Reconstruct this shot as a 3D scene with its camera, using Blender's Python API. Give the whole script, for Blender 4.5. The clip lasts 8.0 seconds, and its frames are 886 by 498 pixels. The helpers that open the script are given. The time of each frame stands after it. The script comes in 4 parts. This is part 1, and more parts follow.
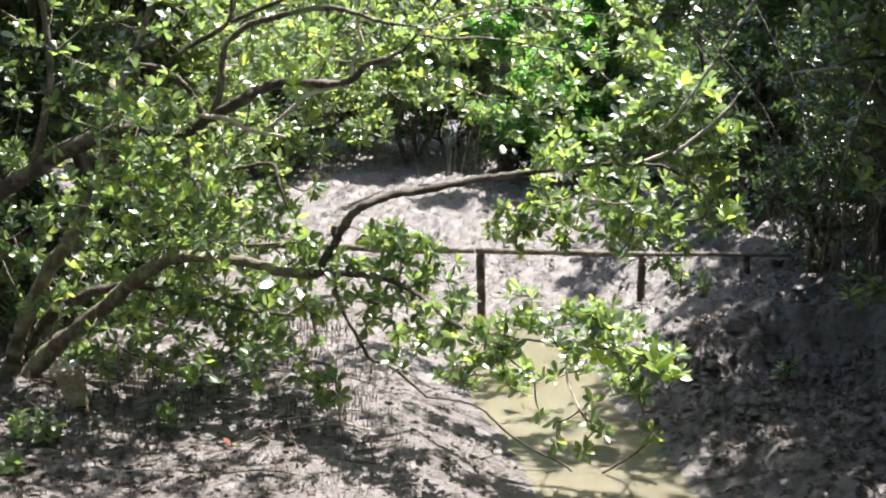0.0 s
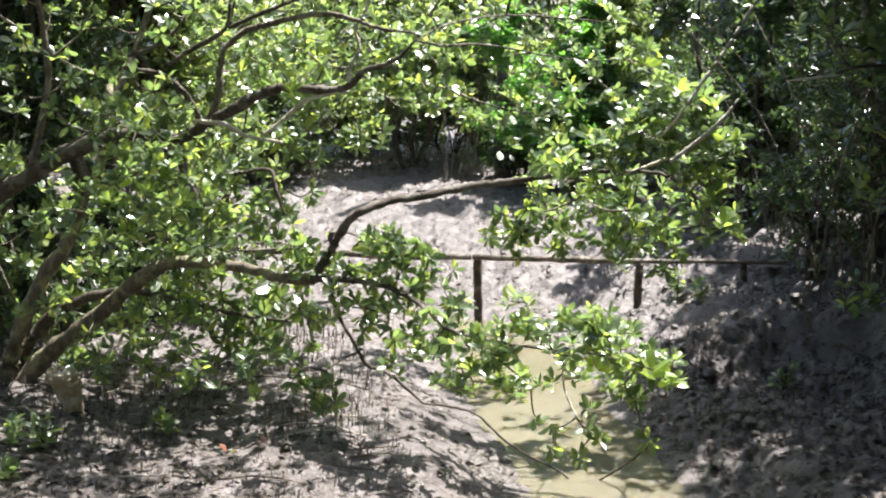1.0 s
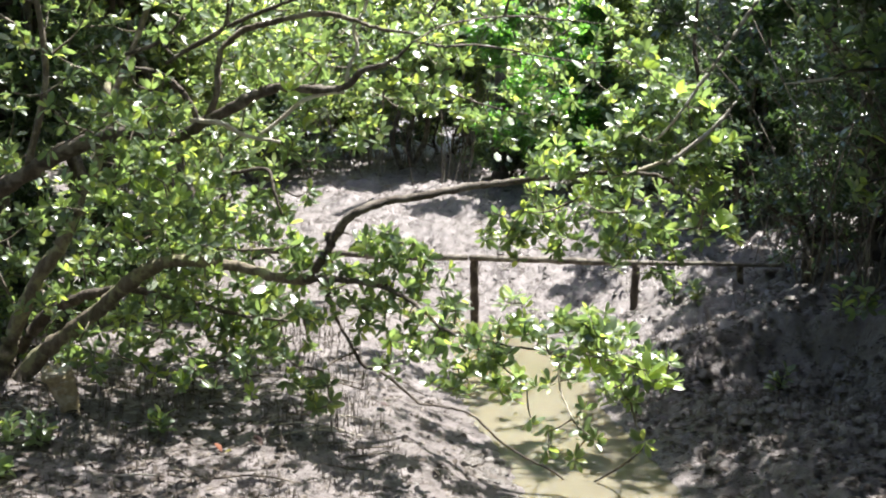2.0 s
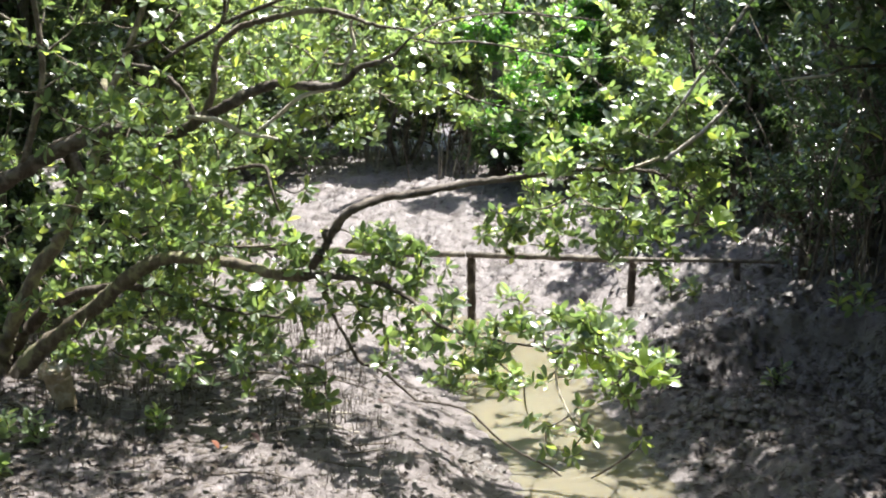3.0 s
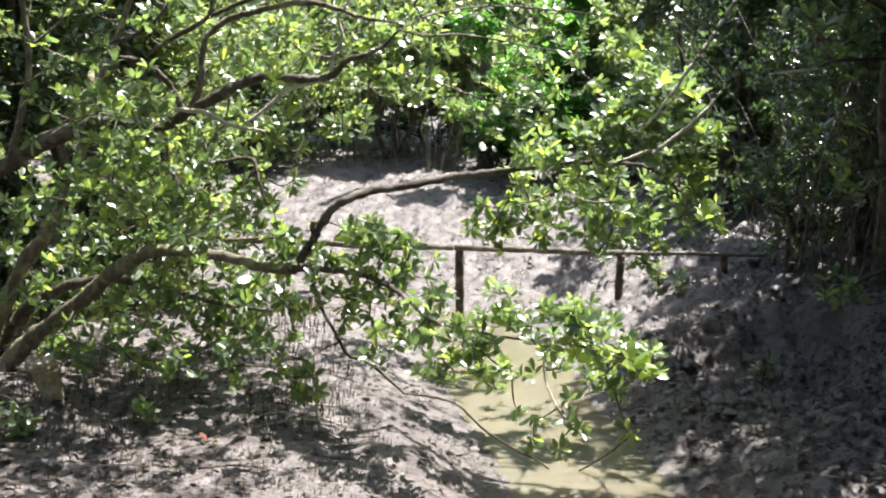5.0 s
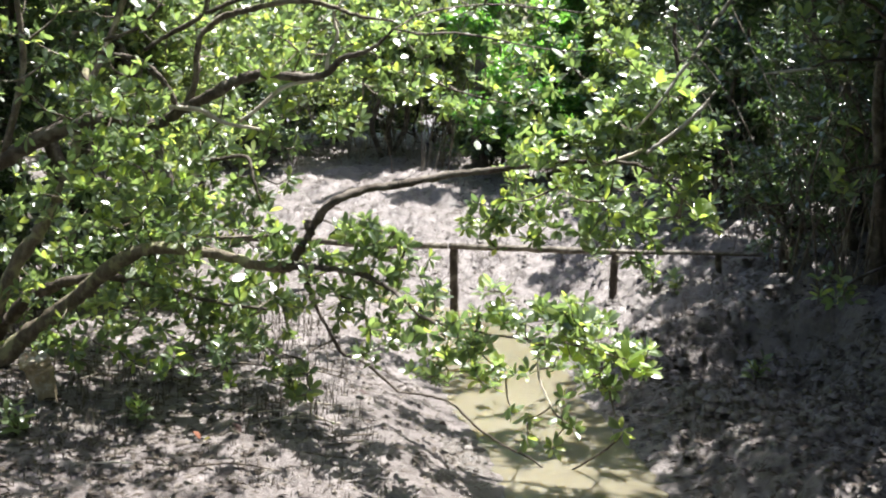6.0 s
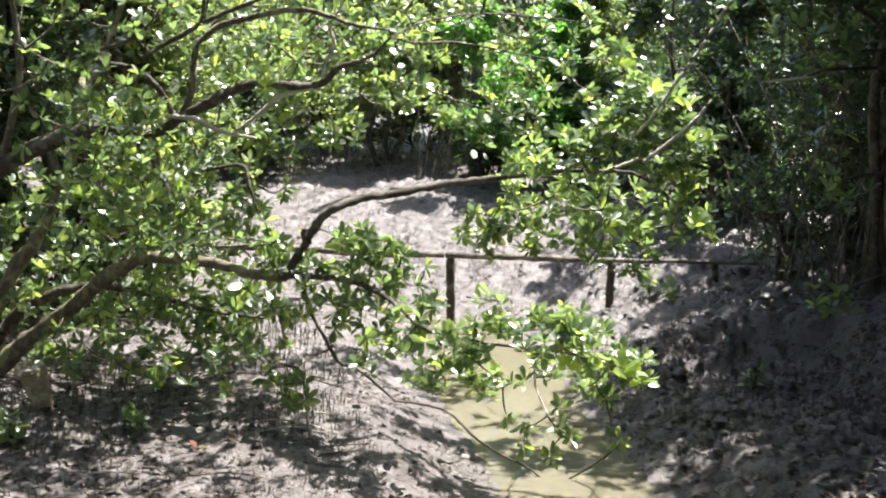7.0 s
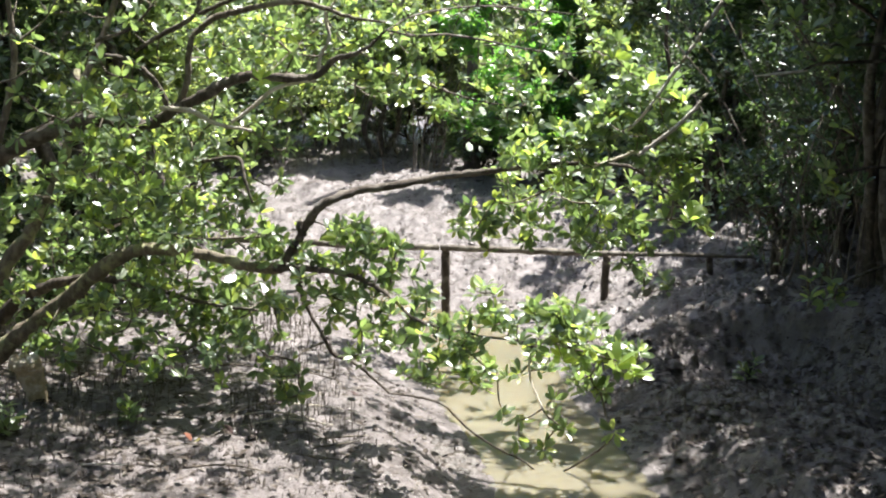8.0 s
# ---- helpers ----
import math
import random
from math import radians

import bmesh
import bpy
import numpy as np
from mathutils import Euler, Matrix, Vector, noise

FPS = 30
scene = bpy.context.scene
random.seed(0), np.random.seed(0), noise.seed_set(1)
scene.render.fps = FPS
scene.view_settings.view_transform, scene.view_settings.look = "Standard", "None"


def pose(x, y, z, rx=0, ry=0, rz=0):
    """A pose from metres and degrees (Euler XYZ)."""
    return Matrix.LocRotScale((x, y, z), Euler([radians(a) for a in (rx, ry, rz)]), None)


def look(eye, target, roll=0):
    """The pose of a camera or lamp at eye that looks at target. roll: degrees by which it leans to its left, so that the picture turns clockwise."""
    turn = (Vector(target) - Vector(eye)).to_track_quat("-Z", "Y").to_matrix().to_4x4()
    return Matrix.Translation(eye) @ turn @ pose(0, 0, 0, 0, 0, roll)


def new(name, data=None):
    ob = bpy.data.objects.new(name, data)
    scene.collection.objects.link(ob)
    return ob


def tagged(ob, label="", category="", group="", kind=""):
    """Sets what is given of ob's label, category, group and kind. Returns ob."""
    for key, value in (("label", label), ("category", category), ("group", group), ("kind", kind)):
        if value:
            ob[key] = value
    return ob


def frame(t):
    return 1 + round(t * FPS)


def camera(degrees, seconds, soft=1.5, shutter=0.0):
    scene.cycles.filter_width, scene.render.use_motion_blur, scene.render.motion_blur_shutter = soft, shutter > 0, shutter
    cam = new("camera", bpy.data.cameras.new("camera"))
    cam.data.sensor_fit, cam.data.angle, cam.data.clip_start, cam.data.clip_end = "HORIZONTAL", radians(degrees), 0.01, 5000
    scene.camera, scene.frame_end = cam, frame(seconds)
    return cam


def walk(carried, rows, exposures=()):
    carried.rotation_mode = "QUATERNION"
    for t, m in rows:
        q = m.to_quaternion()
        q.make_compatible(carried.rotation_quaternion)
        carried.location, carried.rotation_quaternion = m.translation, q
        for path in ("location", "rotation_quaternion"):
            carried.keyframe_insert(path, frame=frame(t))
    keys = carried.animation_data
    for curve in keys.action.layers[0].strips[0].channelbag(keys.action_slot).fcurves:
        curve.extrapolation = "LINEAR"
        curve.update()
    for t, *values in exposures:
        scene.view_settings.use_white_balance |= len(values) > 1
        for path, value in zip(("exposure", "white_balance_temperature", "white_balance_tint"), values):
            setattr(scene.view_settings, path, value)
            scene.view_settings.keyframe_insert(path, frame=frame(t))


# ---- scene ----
# ---- the camera: it stands on one spot and turns slightly, as a hand-held camera does ----
cam = camera(40.0, 8.0, soft=2.0)
EYE = (0.0, 0.0, 3.2)
EXPO = 1.99
ROWS = [  # seconds, yaw, pitch, roll
    (0.0, 0.000, -10.000, 0.000),
    (0.5, 0.014, -9.773, -0.055),
    (1.0, -0.107, -9.701, -0.220),
    (1.5, -0.123, -9.656, -0.534),
    (3.0, -0.336, -9.825, -0.593),
    (3.5, -0.556, -9.907, -0.687),
    (4.0, -0.744, -9.576, -0.834),
    (4.5, -0.791, -9.978, -0.699),
    (6.0, -1.106, -10.215, -0.951),
    (6.5, -1.218, -10.099, -0.889),
    (7.0, -1.271, -9.795, -0.937),
    (7.5, -1.213, -10.031, -1.056),
    (8.0, -1.476, -10.136, -1.103),
]
walk(cam, [(t, pose(*EYE, 90 + pitch, roll, yaw)) for t, yaw, pitch, roll in ROWS],
     exposures=[(0.0, EXPO), (8.0, EXPO)])

# ---- sky and sun: clear day, high sun ahead and to the right ----
SUN_UP, SUN_SIDE = 66.0, 48.0  # elevation; degrees to the right of straight ahead
world = bpy.data.worlds.new("sky")
scene.world = world
world.use_nodes = True
wn, wl = world.node_tree.nodes, world.node_tree.links
sky = wn.new("ShaderNodeTexSky")
sky.sky_type = "NISHITA"
sky.sun_disc = False
sky.air_density = 1.0
sky.dust_density = 2.0
sky.sun_elevation = radians(SUN_UP)
sky.sun_rotation = radians(SUN_SIDE)
wl.new(sky.outputs["Color"], wn["Background"].inputs["Color"])
wn["Background"].inputs["Strength"].default_value = 0.083
sun_data = bpy.data.lights.new("sun", "SUN")
sun_data.energy = 4.6
sun_data.angle = radians(0.53)
sun_data.color = (1.0, 0.98, 0.935)
sun = new("sun", sun_data)
sun.matrix_world = pose(0, 0, 30, -(90 - SUN_UP), 0, 0)
sun_to = Vector((math.sin(radians(SUN_SIDE)) * math.cos(radians(SUN_UP)),
                 math.cos(radians(SUN_SIDE)) * math.cos(radians(SUN_UP)), math.sin(radians(SUN_UP))))
sun.matrix_world = look(sun_to * 60, (0, 0, 0))


# ---- materials ----
def material(name, rough=0.6, spec=0.5):
    m = bpy.data.materials.new(name)
    m.use_nodes = True
    b = m.node_tree.nodes["Principled BSDF"]
    b.inputs["Roughness"].default_value = rough
    b.inputs["Specular IOR Level"].default_value = spec
    return m, m.node_tree.nodes, m.node_tree.links, b


def noise_tex(n, l, scale, detail=4.0, rough=0.6, stretch=None, where="Object"):
    co = n.new("ShaderNodeTexCoord")
    tex = n.new("ShaderNodeTexNoise")
    tex.inputs["Scale"].default_value = scale
    tex.inputs["Detail"].default_value = detail
    tex.inputs["Roughness"].default_value = rough
    if stretch:
        mp = n.new("ShaderNodeMapping")
        mp.inputs["Scale"].default_value = stretch
        l.new(co.outputs[where], mp.inputs["Vector"])
        l.new(mp.outputs["Vector"], tex.inputs["Vector"])
    else:
        l.new(co.outputs[where], tex.inputs["Vector"])
    return tex.outputs["Fac"]


def ramp(n, l, fac, stops):
    r = n.new("ShaderNodeValToRGB")
    e = r.color_ramp.elements
    while len(e) < len(stops):
        e.new(0.5)
    for s, (p, c) in zip(e, stops):
        s.position = p
        s.color = (*c, 1)
    l.new(fac, r.inputs["Fac"])
    return r.outputs["Color"]


def mix(n, l, fac, a, b, mode="MIX"):
    m = n.new("ShaderNodeMix")
    m.data_type = "RGBA"
    m.blend_type = mode
    for v, k in ((fac, 0), (a, 6), (b, 7)):
        if isinstance(v, (int, float)):
            m.inputs[k].default_value = v
        elif isinstance(v, tuple):
            m.inputs[k].default_value = (*v, 1)
        else:
            l.new(v, m.inputs[k])
    return m.outputs[2]


def bump(n, l, b, height, strength, distance):
    u = n.new("ShaderNodeBump")
    u.inputs["Strength"].default_value = strength
    u.inputs["Distance"].default_value = distance
    l.new(height, u.inputs["Height"])
    l.new(u.outputs["Normal"], b.inputs["Normal"])


def value_ramp(n, l, fac, lo, hi, out_lo, out_hi):
    r = n.new("ShaderNodeMapRange")
    for k, v in ((1, lo), (2, hi), (3, out_lo), (4, out_hi)):
        r.inputs[k].default_value = v
    l.new(fac, r.inputs[0])
    return r.outputs[0]


def mud_material():
    """Wet tidal mud: pale dried skin, darker wet film, dark specks and crab holes."""
    m, n, l, b = material("tidal_mud", 0.45, 0.5)
    big = noise_tex(n, l, 0.7, 5)
    mid = noise_tex(n, l, 5.0, 6, 0.65)
    fine = noise_tex(n, l, 38.0, 6, 0.7)
    speck = noise_tex(n, l, 17.0, 3, 0.6, (1.0, 1.0, 0.4))
    c = ramp(n, l, mid, [(0.3, MUD_A), (0.5, MUD_B), (0.68, MUD_C)])
    c = mix(n, l, value_ramp(n, l, big, 0.38, 0.68, 0.0, 0.55), c, MUD_D)
    c = mix(n, l, value_ramp(n, l, fine, 0.27, 0.43, 0.6, 0.0), c, (0.04, 0.032, 0.026))
    c = mix(n, l, value_ramp(n, l, speck, 0.64, 0.71, 0.0, 0.75), c, (0.035, 0.028, 0.023))
    l.new(c, b.inputs["Base Color"])
    l.new(value_ramp(n, l, mid, 0.35, 0.62, 0.2, 0.56), b.inputs["Roughness"])
    h = n.new("ShaderNodeMath")
    h.operation = "ADD"
    l.new(mid, h.inputs[0])
    l.new(value_ramp(n, l, fine, 0, 1, 0, 0.45), h.inputs[1])
    bump(n, l, b, h.outputs[0], 0.9, 0.05)
    return m


def water_material():
    m, n, l, b = material("turbid_creek_water", 0.06, 0.5)
    c = ramp(n, l, noise_tex(n, l, 0.8, 3), [(0.3, (0.138, 0.123, 0.088)), (0.7, (0.178, 0.16, 0.118))])
    l.new(c, b.inputs["Base Color"])
    b.inputs["IOR"].default_value = 1.33
    b.inputs["Subsurface Weight"].default_value = 0.85
    b.inputs["Subsurface Scale"].default_value = 0.22
    b.inputs["Subsurface Radius"].default_value = (1.0, 0.85, 0.5)
    bump(n, l, b, noise_tex(n, l, 6.0, 3, 0.5, (1.0, 2.6, 1.0)), 0.16, 0.03)
    return m


def bark_material(name, dark, light, patch, rough=0.8):
    m, n, l, b = material(name, rough, 0.3)
    grain = noise_tex(n, l, 26.0, 6, 0.7, (1.0, 1.0, 0.35))
    spots = noise_tex(n, l, 7.0, 4, 0.6)
    c = ramp(n, l, grain, [(0.3, dark), (0.7, light)])
    c = mix(n, l, value_ramp(n, l, spots, 0.5, 0.6, 0.0, 0.9), c, patch)
    c = mix(n, l, value_ramp(n, l, noise_tex(n, l, 3.1, 5, 0.7), 0.55, 0.68, 0.0, 0.75), c, dark)
    l.new(c, b.inputs["Base Color"])
    bump(n, l, b, grain, 1.0, 0.022)
    return m


def leaf_material(name, deep, bright, young, gloss=0.3, thin=0.45, per_object=False):
    """Waxy evergreen leaf: glossy upper skin, light glowing through."""
    m, n, l, b = material(name, gloss, 1.0)
    if per_object:
        rnd = n.new("ShaderNodeObjectInfo").outputs["Random"]
    else:
        rnd = n.new("ShaderNodeNewGeometry").outputs["Random Per Island"]
    c = ramp(n, l, rnd, [(0.0, deep), (0.5, bright), (0.77, bright), (0.91, young), (1.0, young)])
    c = mix(n, l, value_ramp(n, l, noise_tex(n, l, 22.0, 3), 0.4, 0.75, 0.0, 0.35), c, deep)
    l.new(c, b.inputs["Base Color"])
    l.new(value_ramp(n, l, noise_tex(n, l, 9.0, 2), 0.3, 0.7, gloss - 0.07, gloss + 0.12), b.inputs["Roughness"])
    b.inputs["Coat Weight"].default_value = 1.0
    b.inputs["Coat Roughness"].default_value = 0.34
    t = n.new("ShaderNodeBsdfTranslucent")
    l.new(mix(n, l, 1.0, c, (2.3, 2.25, 1.28), "MULTIPLY"), t.inputs["Color"])
    s = n.new("ShaderNodeMixShader")
    s.inputs[0].default_value = thin
    l.new(b.outputs[0], s.inputs[1])
    l.new(t.outputs[0], s.inputs[2])
    l.new(s.outputs[0], n["Material Output"].inputs["Surface"])
    return m


def plain_material(name, a, b_, scale, rough, spec=0.3, relief=0.4, dist=0.01):
    m, n, l, b = material(name, rough, spec)
    f = noise_tex(n, l, scale, 6, 0.65)
    l.new(ramp(n, l, f, [(0.3, a), (0.7, b_)]), b.inputs["Base Color"])
    bump(n, l, b, f, relief, dist)
    return m


MUD_A, MUD_B, MUD_C, MUD_D = (0.055, 0.046, 0.042), (0.129, 0.109, 0.104), (0.216, 0.187, 0.183), (0.101, 0.086, 0.083)
mud = mud_material()
creek_water = water_material()
bark = bark_material("mangrove_bark", (0.058, 0.046, 0.036), (0.2, 0.163, 0.128), (0.29, 0.255, 0.21))
bark_moss = bark_material("mossy_bark", (0.08, 0.063, 0.047), (0.265, 0.225, 0.168), (0.32, 0.315, 0.18))
# darker bark copy, for limbs against the sun and wood in shade
bark_dark = bark_material("dark_shade_bark", (0.038, 0.03, 0.024), (0.12, 0.095, 0.076), (0.185, 0.16, 0.135))
# pale bare wood, lightened further so that twigs read as sunlit
bark_pale = bark_material("bare_pale_lit_bark", (0.38, 0.33, 0.26), (0.64, 0.58, 0.48), (0.7, 0.66, 0.58))
post_wood = bark_material("weathered_post_wood", (0.035, 0.027, 0.021), (0.105, 0.082, 0.064), (0.18, 0.155, 0.13))
rail_wood = bark_material("weathered_rail_wood", (0.06, 0.05, 0.04), (0.18, 0.152, 0.122), (0.28, 0.25, 0.21))
stump_wood = bark_material("rotten_stump_wood", (0.30, 0.23, 0.145), (0.50, 0.40, 0.265), (0.60, 0.54, 0.44))
leaf_near = leaf_material("mangrove_leaf", (0.053, 0.087, 0.048), (0.137, 0.198, 0.091), (0.277, 0.338, 0.096), 0.35, 0.5)
leaf_single = leaf_material("mangrove_leaf_single", (0.057, 0.091, 0.048), (0.146, 0.206, 0.091), (0.287, 0.348, 0.095), 0.35, 0.5, True)
# fresh leaf colour, also used in place of sunlight on leaves
leaf_young = leaf_material("young_lit_mangrove_leaf", (0.15, 0.225, 0.06), (0.225, 0.315, 0.08), (0.3, 0.375, 0.1), 0.36, 0.53, True)
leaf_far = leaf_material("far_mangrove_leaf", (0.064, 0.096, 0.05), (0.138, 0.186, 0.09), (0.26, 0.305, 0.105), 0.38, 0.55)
leaf_lush = leaf_material("lush_green_leaf", (0.045, 0.12, 0.03), (0.1, 0.235, 0.055), (0.19, 0.33, 0.07), 0.34, 0.56)
# darker copy of the leaf, with shade put into its colour
leaf_shade = leaf_material("shade_toned_mangrove_leaf", (0.026, 0.05, 0.024), (0.055, 0.096, 0.038), (0.1, 0.152, 0.05), 0.32, 0.35)
# very dark base: the scraps also deepen the shade of the right bank
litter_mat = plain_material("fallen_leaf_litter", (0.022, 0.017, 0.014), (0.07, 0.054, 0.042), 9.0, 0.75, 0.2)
root_mat = plain_material("breathing_root", (0.06, 0.05, 0.042), (0.17, 0.145, 0.12), 12.0, 0.75)
# darker than the mud, so dense clods read as shade on the right bank
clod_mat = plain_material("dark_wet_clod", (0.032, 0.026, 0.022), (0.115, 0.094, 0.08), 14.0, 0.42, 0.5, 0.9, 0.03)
red_leaf = plain_material("red_dead_leaf", (0.085, 0.026, 0.012), (0.16, 0.052, 0.022), 12.0, 0.7)
maroon_leaf = plain_material("maroon_dead_leaf", (0.022, 0.01, 0.009), (0.05, 0.02, 0.016), 12.0, 0.7)
yellow_leaf = plain_material("yellow_dead_leaf", (0.12, 0.11, 0.02), (0.2, 0.18, 0.035), 12.0, 0.7)


# ---- mesh helpers ----
def mesh_object(name, verts, polys, mat, parent=None, smooth=True):
    """verts (n,3) array; polys: list of (m,k) index arrays."""
    me = bpy.data.meshes.new(name)
    verts = np.asarray(verts, dtype=np.float32)
    me.vertices.add(len(verts))
    me.vertices.foreach_set("co", verts.ravel())
    polys = [np.asarray(p, dtype=np.int32) for p in polys if len(p)]
    loops = np.concatenate([p.ravel() for p in polys])
    sizes = np.concatenate([np.full(len(p), p.shape[1], np.int32) for p in polys])
    me.loops.add(len(loops))
    me.loops.foreach_set("vertex_index", loops)
    me.polygons.add(len(sizes))
    me.polygons.foreach_set("loop_start", np.concatenate([[0], np.cumsum(sizes)[:-1]]).astype(np.int32))
    me.polygons.foreach_set("use_smooth", np.full(len(sizes), smooth))
    me.update(calc_edges=True)
    me.materials.append(mat)
    ob = new(name, me)
    if parent is not None:
        ob.parent = parent
    return ob


def thing(name, place, label, category, group="", kind=""):
    e = new(name)
    e.location = place
    e.empty_display_size = 0.1
    return tagged(e, label, category, group, kind)


def under(ob, parent, label="", kind=""):
    """Hang a mesh made in world coordinates under its thing."""
    ob.parent = parent
    base = Vector((0, 0, 0))
    p = parent
    while p is not None:
        base += p.location
        p = p.parent
    ob.location = -base
    return tagged(ob, label, kind=kind)


def hash2(ix, iy, seed):
    v = np.sin(ix * 127.1 + iy * 311.7 + seed * 74.7) * 43758.5453
    return v - np.floor(v)


def smooth_noise(x, y, seed):
    ix, iy = np.floor(x), np.floor(y)
    fx, fy = x - ix, y - iy
    fx, fy = fx * fx * (3 - 2 * fx), fy * fy * (3 - 2 * fy)
    a, b = hash2(ix, iy, seed), hash2(ix + 1, iy, seed)
    c, d = hash2(ix, iy + 1, seed), hash2(ix + 1, iy + 1, seed)
    return (a + (b - a) * fx) * (1 - fy) + (c + (d - c) * fx) * fy - 0.5


def step(a, b, v):
    t = np.clip((v - a) / (b - a), 0, 1)
    return t * t * (3 - 2 * t)


# ---- the ground: mud banks with a creek cut into them ----
CREEK = [  # x, y, half width
    (1.6, -30, 1.0), (1.5, 2, 0.6), (1.2, 8.4, 0.57), (0.95, 10.1, 0.61), (0.80, 11.5, 0.62), (0.60, 12.7, 0.42),
    (0.35, 13.5, 0.3), (-0.3, 14.3, 0.2), (-1.5, 14.9, 0.1), (-4, 15.2, 0.08), (-12, 15, 0.2), (-60, 17, 0.8),
]


def creek_distance(x, y):
    """Distance from the creek's edge, and which side (+1: the right and far bank)."""
    best = np.full(np.shape(x), 1e9)
    side = np.ones(np.shape(x))
    for (ax, ay, aw), (bx, by, bw) in zip(CREEK, CREEK[1:]):
        dx, dy = bx - ax, by - ay
        t = np.clip(((x - ax) * dx + (y - ay) * dy) / (dx * dx + dy * dy), 0, 1)
        d = np.hypot(x - ax - t * dx, y - ay - t * dy) - (aw + (bw - aw) * t)
        s = np.where((x - ax) * dy - (y - ay) * dx > 0, 1.0, -1.0)
        side = np.where(d < best, s, side)
        best = np.minimum(best, d)
    return best, side


def ground_base(x, y):
    d, side = creek_distance(x, y)
    dd = np.maximum(d, 0)
    left = 0.27 * step(0, 0.95, dd) + 0.02 * np.minimum(dd, 6)
    near = 0.25 * step(-0.1, 1.0, dd) + 0.10 * np.minimum(dd, 4) + 0.45 * step(3.55, 4.15, x) * step(8.6, 9.6, y)
    far = 0.95 * (1 - np.exp(-dd / 5.5)) + 0.35 * step(1.6, 4.5, x) * step(0, 1.5, dd) + 0.13 * step(1.9, 2.9, x) * step(13.4, 12.0, y)
    # the flat behind breaks off in a ragged lip, with a scooped-out hollow below it
    lip = 11.5 - 0.4 * np.maximum(x - 3.3, 0) + 0.45 * smooth_noise(x * 1.6, x * 0 + 3.3, 21) + 0.2 * smooth_noise(x * 4.5, y * 1.5, 22)
    w = np.where(x < 1.9, step(11.2, 13.6, y), step(lip - 0.14, lip + 0.14, y))
    w = w + (step(11.2, 13.6, y) - w) * step(2.3, 1.7, x)
    right = near * (1 - w) + far * w
    z = np.where(side > 0, right, left)
    hollow = step(1.0, 0.4, np.hypot((x - 3.25) / 1.35, (y - 10.45) / 1.15)) * step(lip + 0.1, lip - 0.1, y)
    z = z - 0.34 * hollow * (side > 0)
    return np.where(d < 0, -0.35 * step(0, 0.4, -d), z), d, side


def ground_z(x, y):
    x, y = np.asarray(x, float), np.asarray(y, float)
    z, d, side = ground_base(x, y)
    bank = step(-0.1, 0.5, d)
    rough = np.where(side > 0, 1.0, 0.5)
    wx = x + 0.25 * smooth_noise(x * 2.1, y * 2.1, 11)
    wy = y + 0.25 * smooth_noise(x * 2.1, y * 2.1, 12)
    # the tide has drawn the mud of the near flat out into low ripples
    rippled = (side < 0) | (y > 17.5)
    gullied = (side > 0) & (y > 11.4)
    along, across = 0.88 * wx + 0.47 * wy, 0.88 * wy - 0.47 * wx
    fine = np.where(rippled, smooth_noise(wx * 6.5, wy * 19, 4), smooth_noise(wx * 13, wy * 15, 4))
    clots = np.where(rippled, smooth_noise(wx * 3.4, wy * 8.5, 3), smooth_noise(wx * 6.3, wy * 6.3, 3))
    clots = np.where(gullied, 1.5 * smooth_noise(along * 1.7, across * 5.2, 7) + 0.6 * clots, clots)
    pits = np.maximum(smooth_noise(wx * 9, wy * 9, 6) - 0.16, 0)
    lump = (0.10 * smooth_noise(wx * 0.9, wy * 0.9, 1) + 0.085 * smooth_noise(wx * 2.6, wy * 2.6, 2)
            + 0.075 * clots + 0.085 * fine + 0.045 * smooth_noise(x * 25, y * 25, 5) - 0.22 * pits)
    z = z + lump * rough * (0.25 + 0.75 * bank)
    return np.where(d > 0.03, np.maximum(z, 0.012 + 0.05 * step(0.03, 0.5, d)), z)


def graded(lo, hi, pitch, ends):
    inner = np.arange(lo, hi, pitch)
    out, v, s = [], 0.0, pitch
    while v < ends:
        s *= 1.22
        v += s
        out.append(v)
    out = np.array(out)
    return np.concatenate([lo - out[::-1], inner, inner[-1] + out])


def graded_ahead(lo, mid, hi, pitch, coarse, ends):
    """Fine lines up to mid, coarser ones up to hi, then widening."""
    near = graded(lo, mid, pitch, ends)
    far = graded(mid, hi, coarse, ends)
    return np.concatenate([near[near < mid], far[far >= mid]])


def grid_mesh(name, xs, ys, height, mat):
    gx, gy = np.meshgrid(xs, ys)
    v = np.stack([gx, gy, height(gx, gy)], -1).reshape(-1, 3)
    nx, ny = len(xs), len(ys)
    i = (np.arange(ny - 1)[:, None] * nx + np.arange(nx - 1)[None, :]).ravel()
    return mesh_object(name, v, [np.stack([i, i + 1, i + nx + 1, i + nx], 1)], mat)


ground = grid_mesh("ground", graded(-4.6, 5.2, 0.038, 900), graded_ahead(6.6, 13.5, 25.0, 0.038, 0.066, 900), ground_z, mud)
tagged(ground, "pinkish grey tidal mud banks, wet and lumpy, dappled with sun", "mud", kind="structure")
water = grid_mesh("water", np.linspace(-14, 4, 90), np.linspace(-20, 18, 150),
                  lambda x, y: 0.0 * x, creek_water)
tagged(water, "still olive-brown turbid water of a narrow tidal creek", "water", kind="structure")


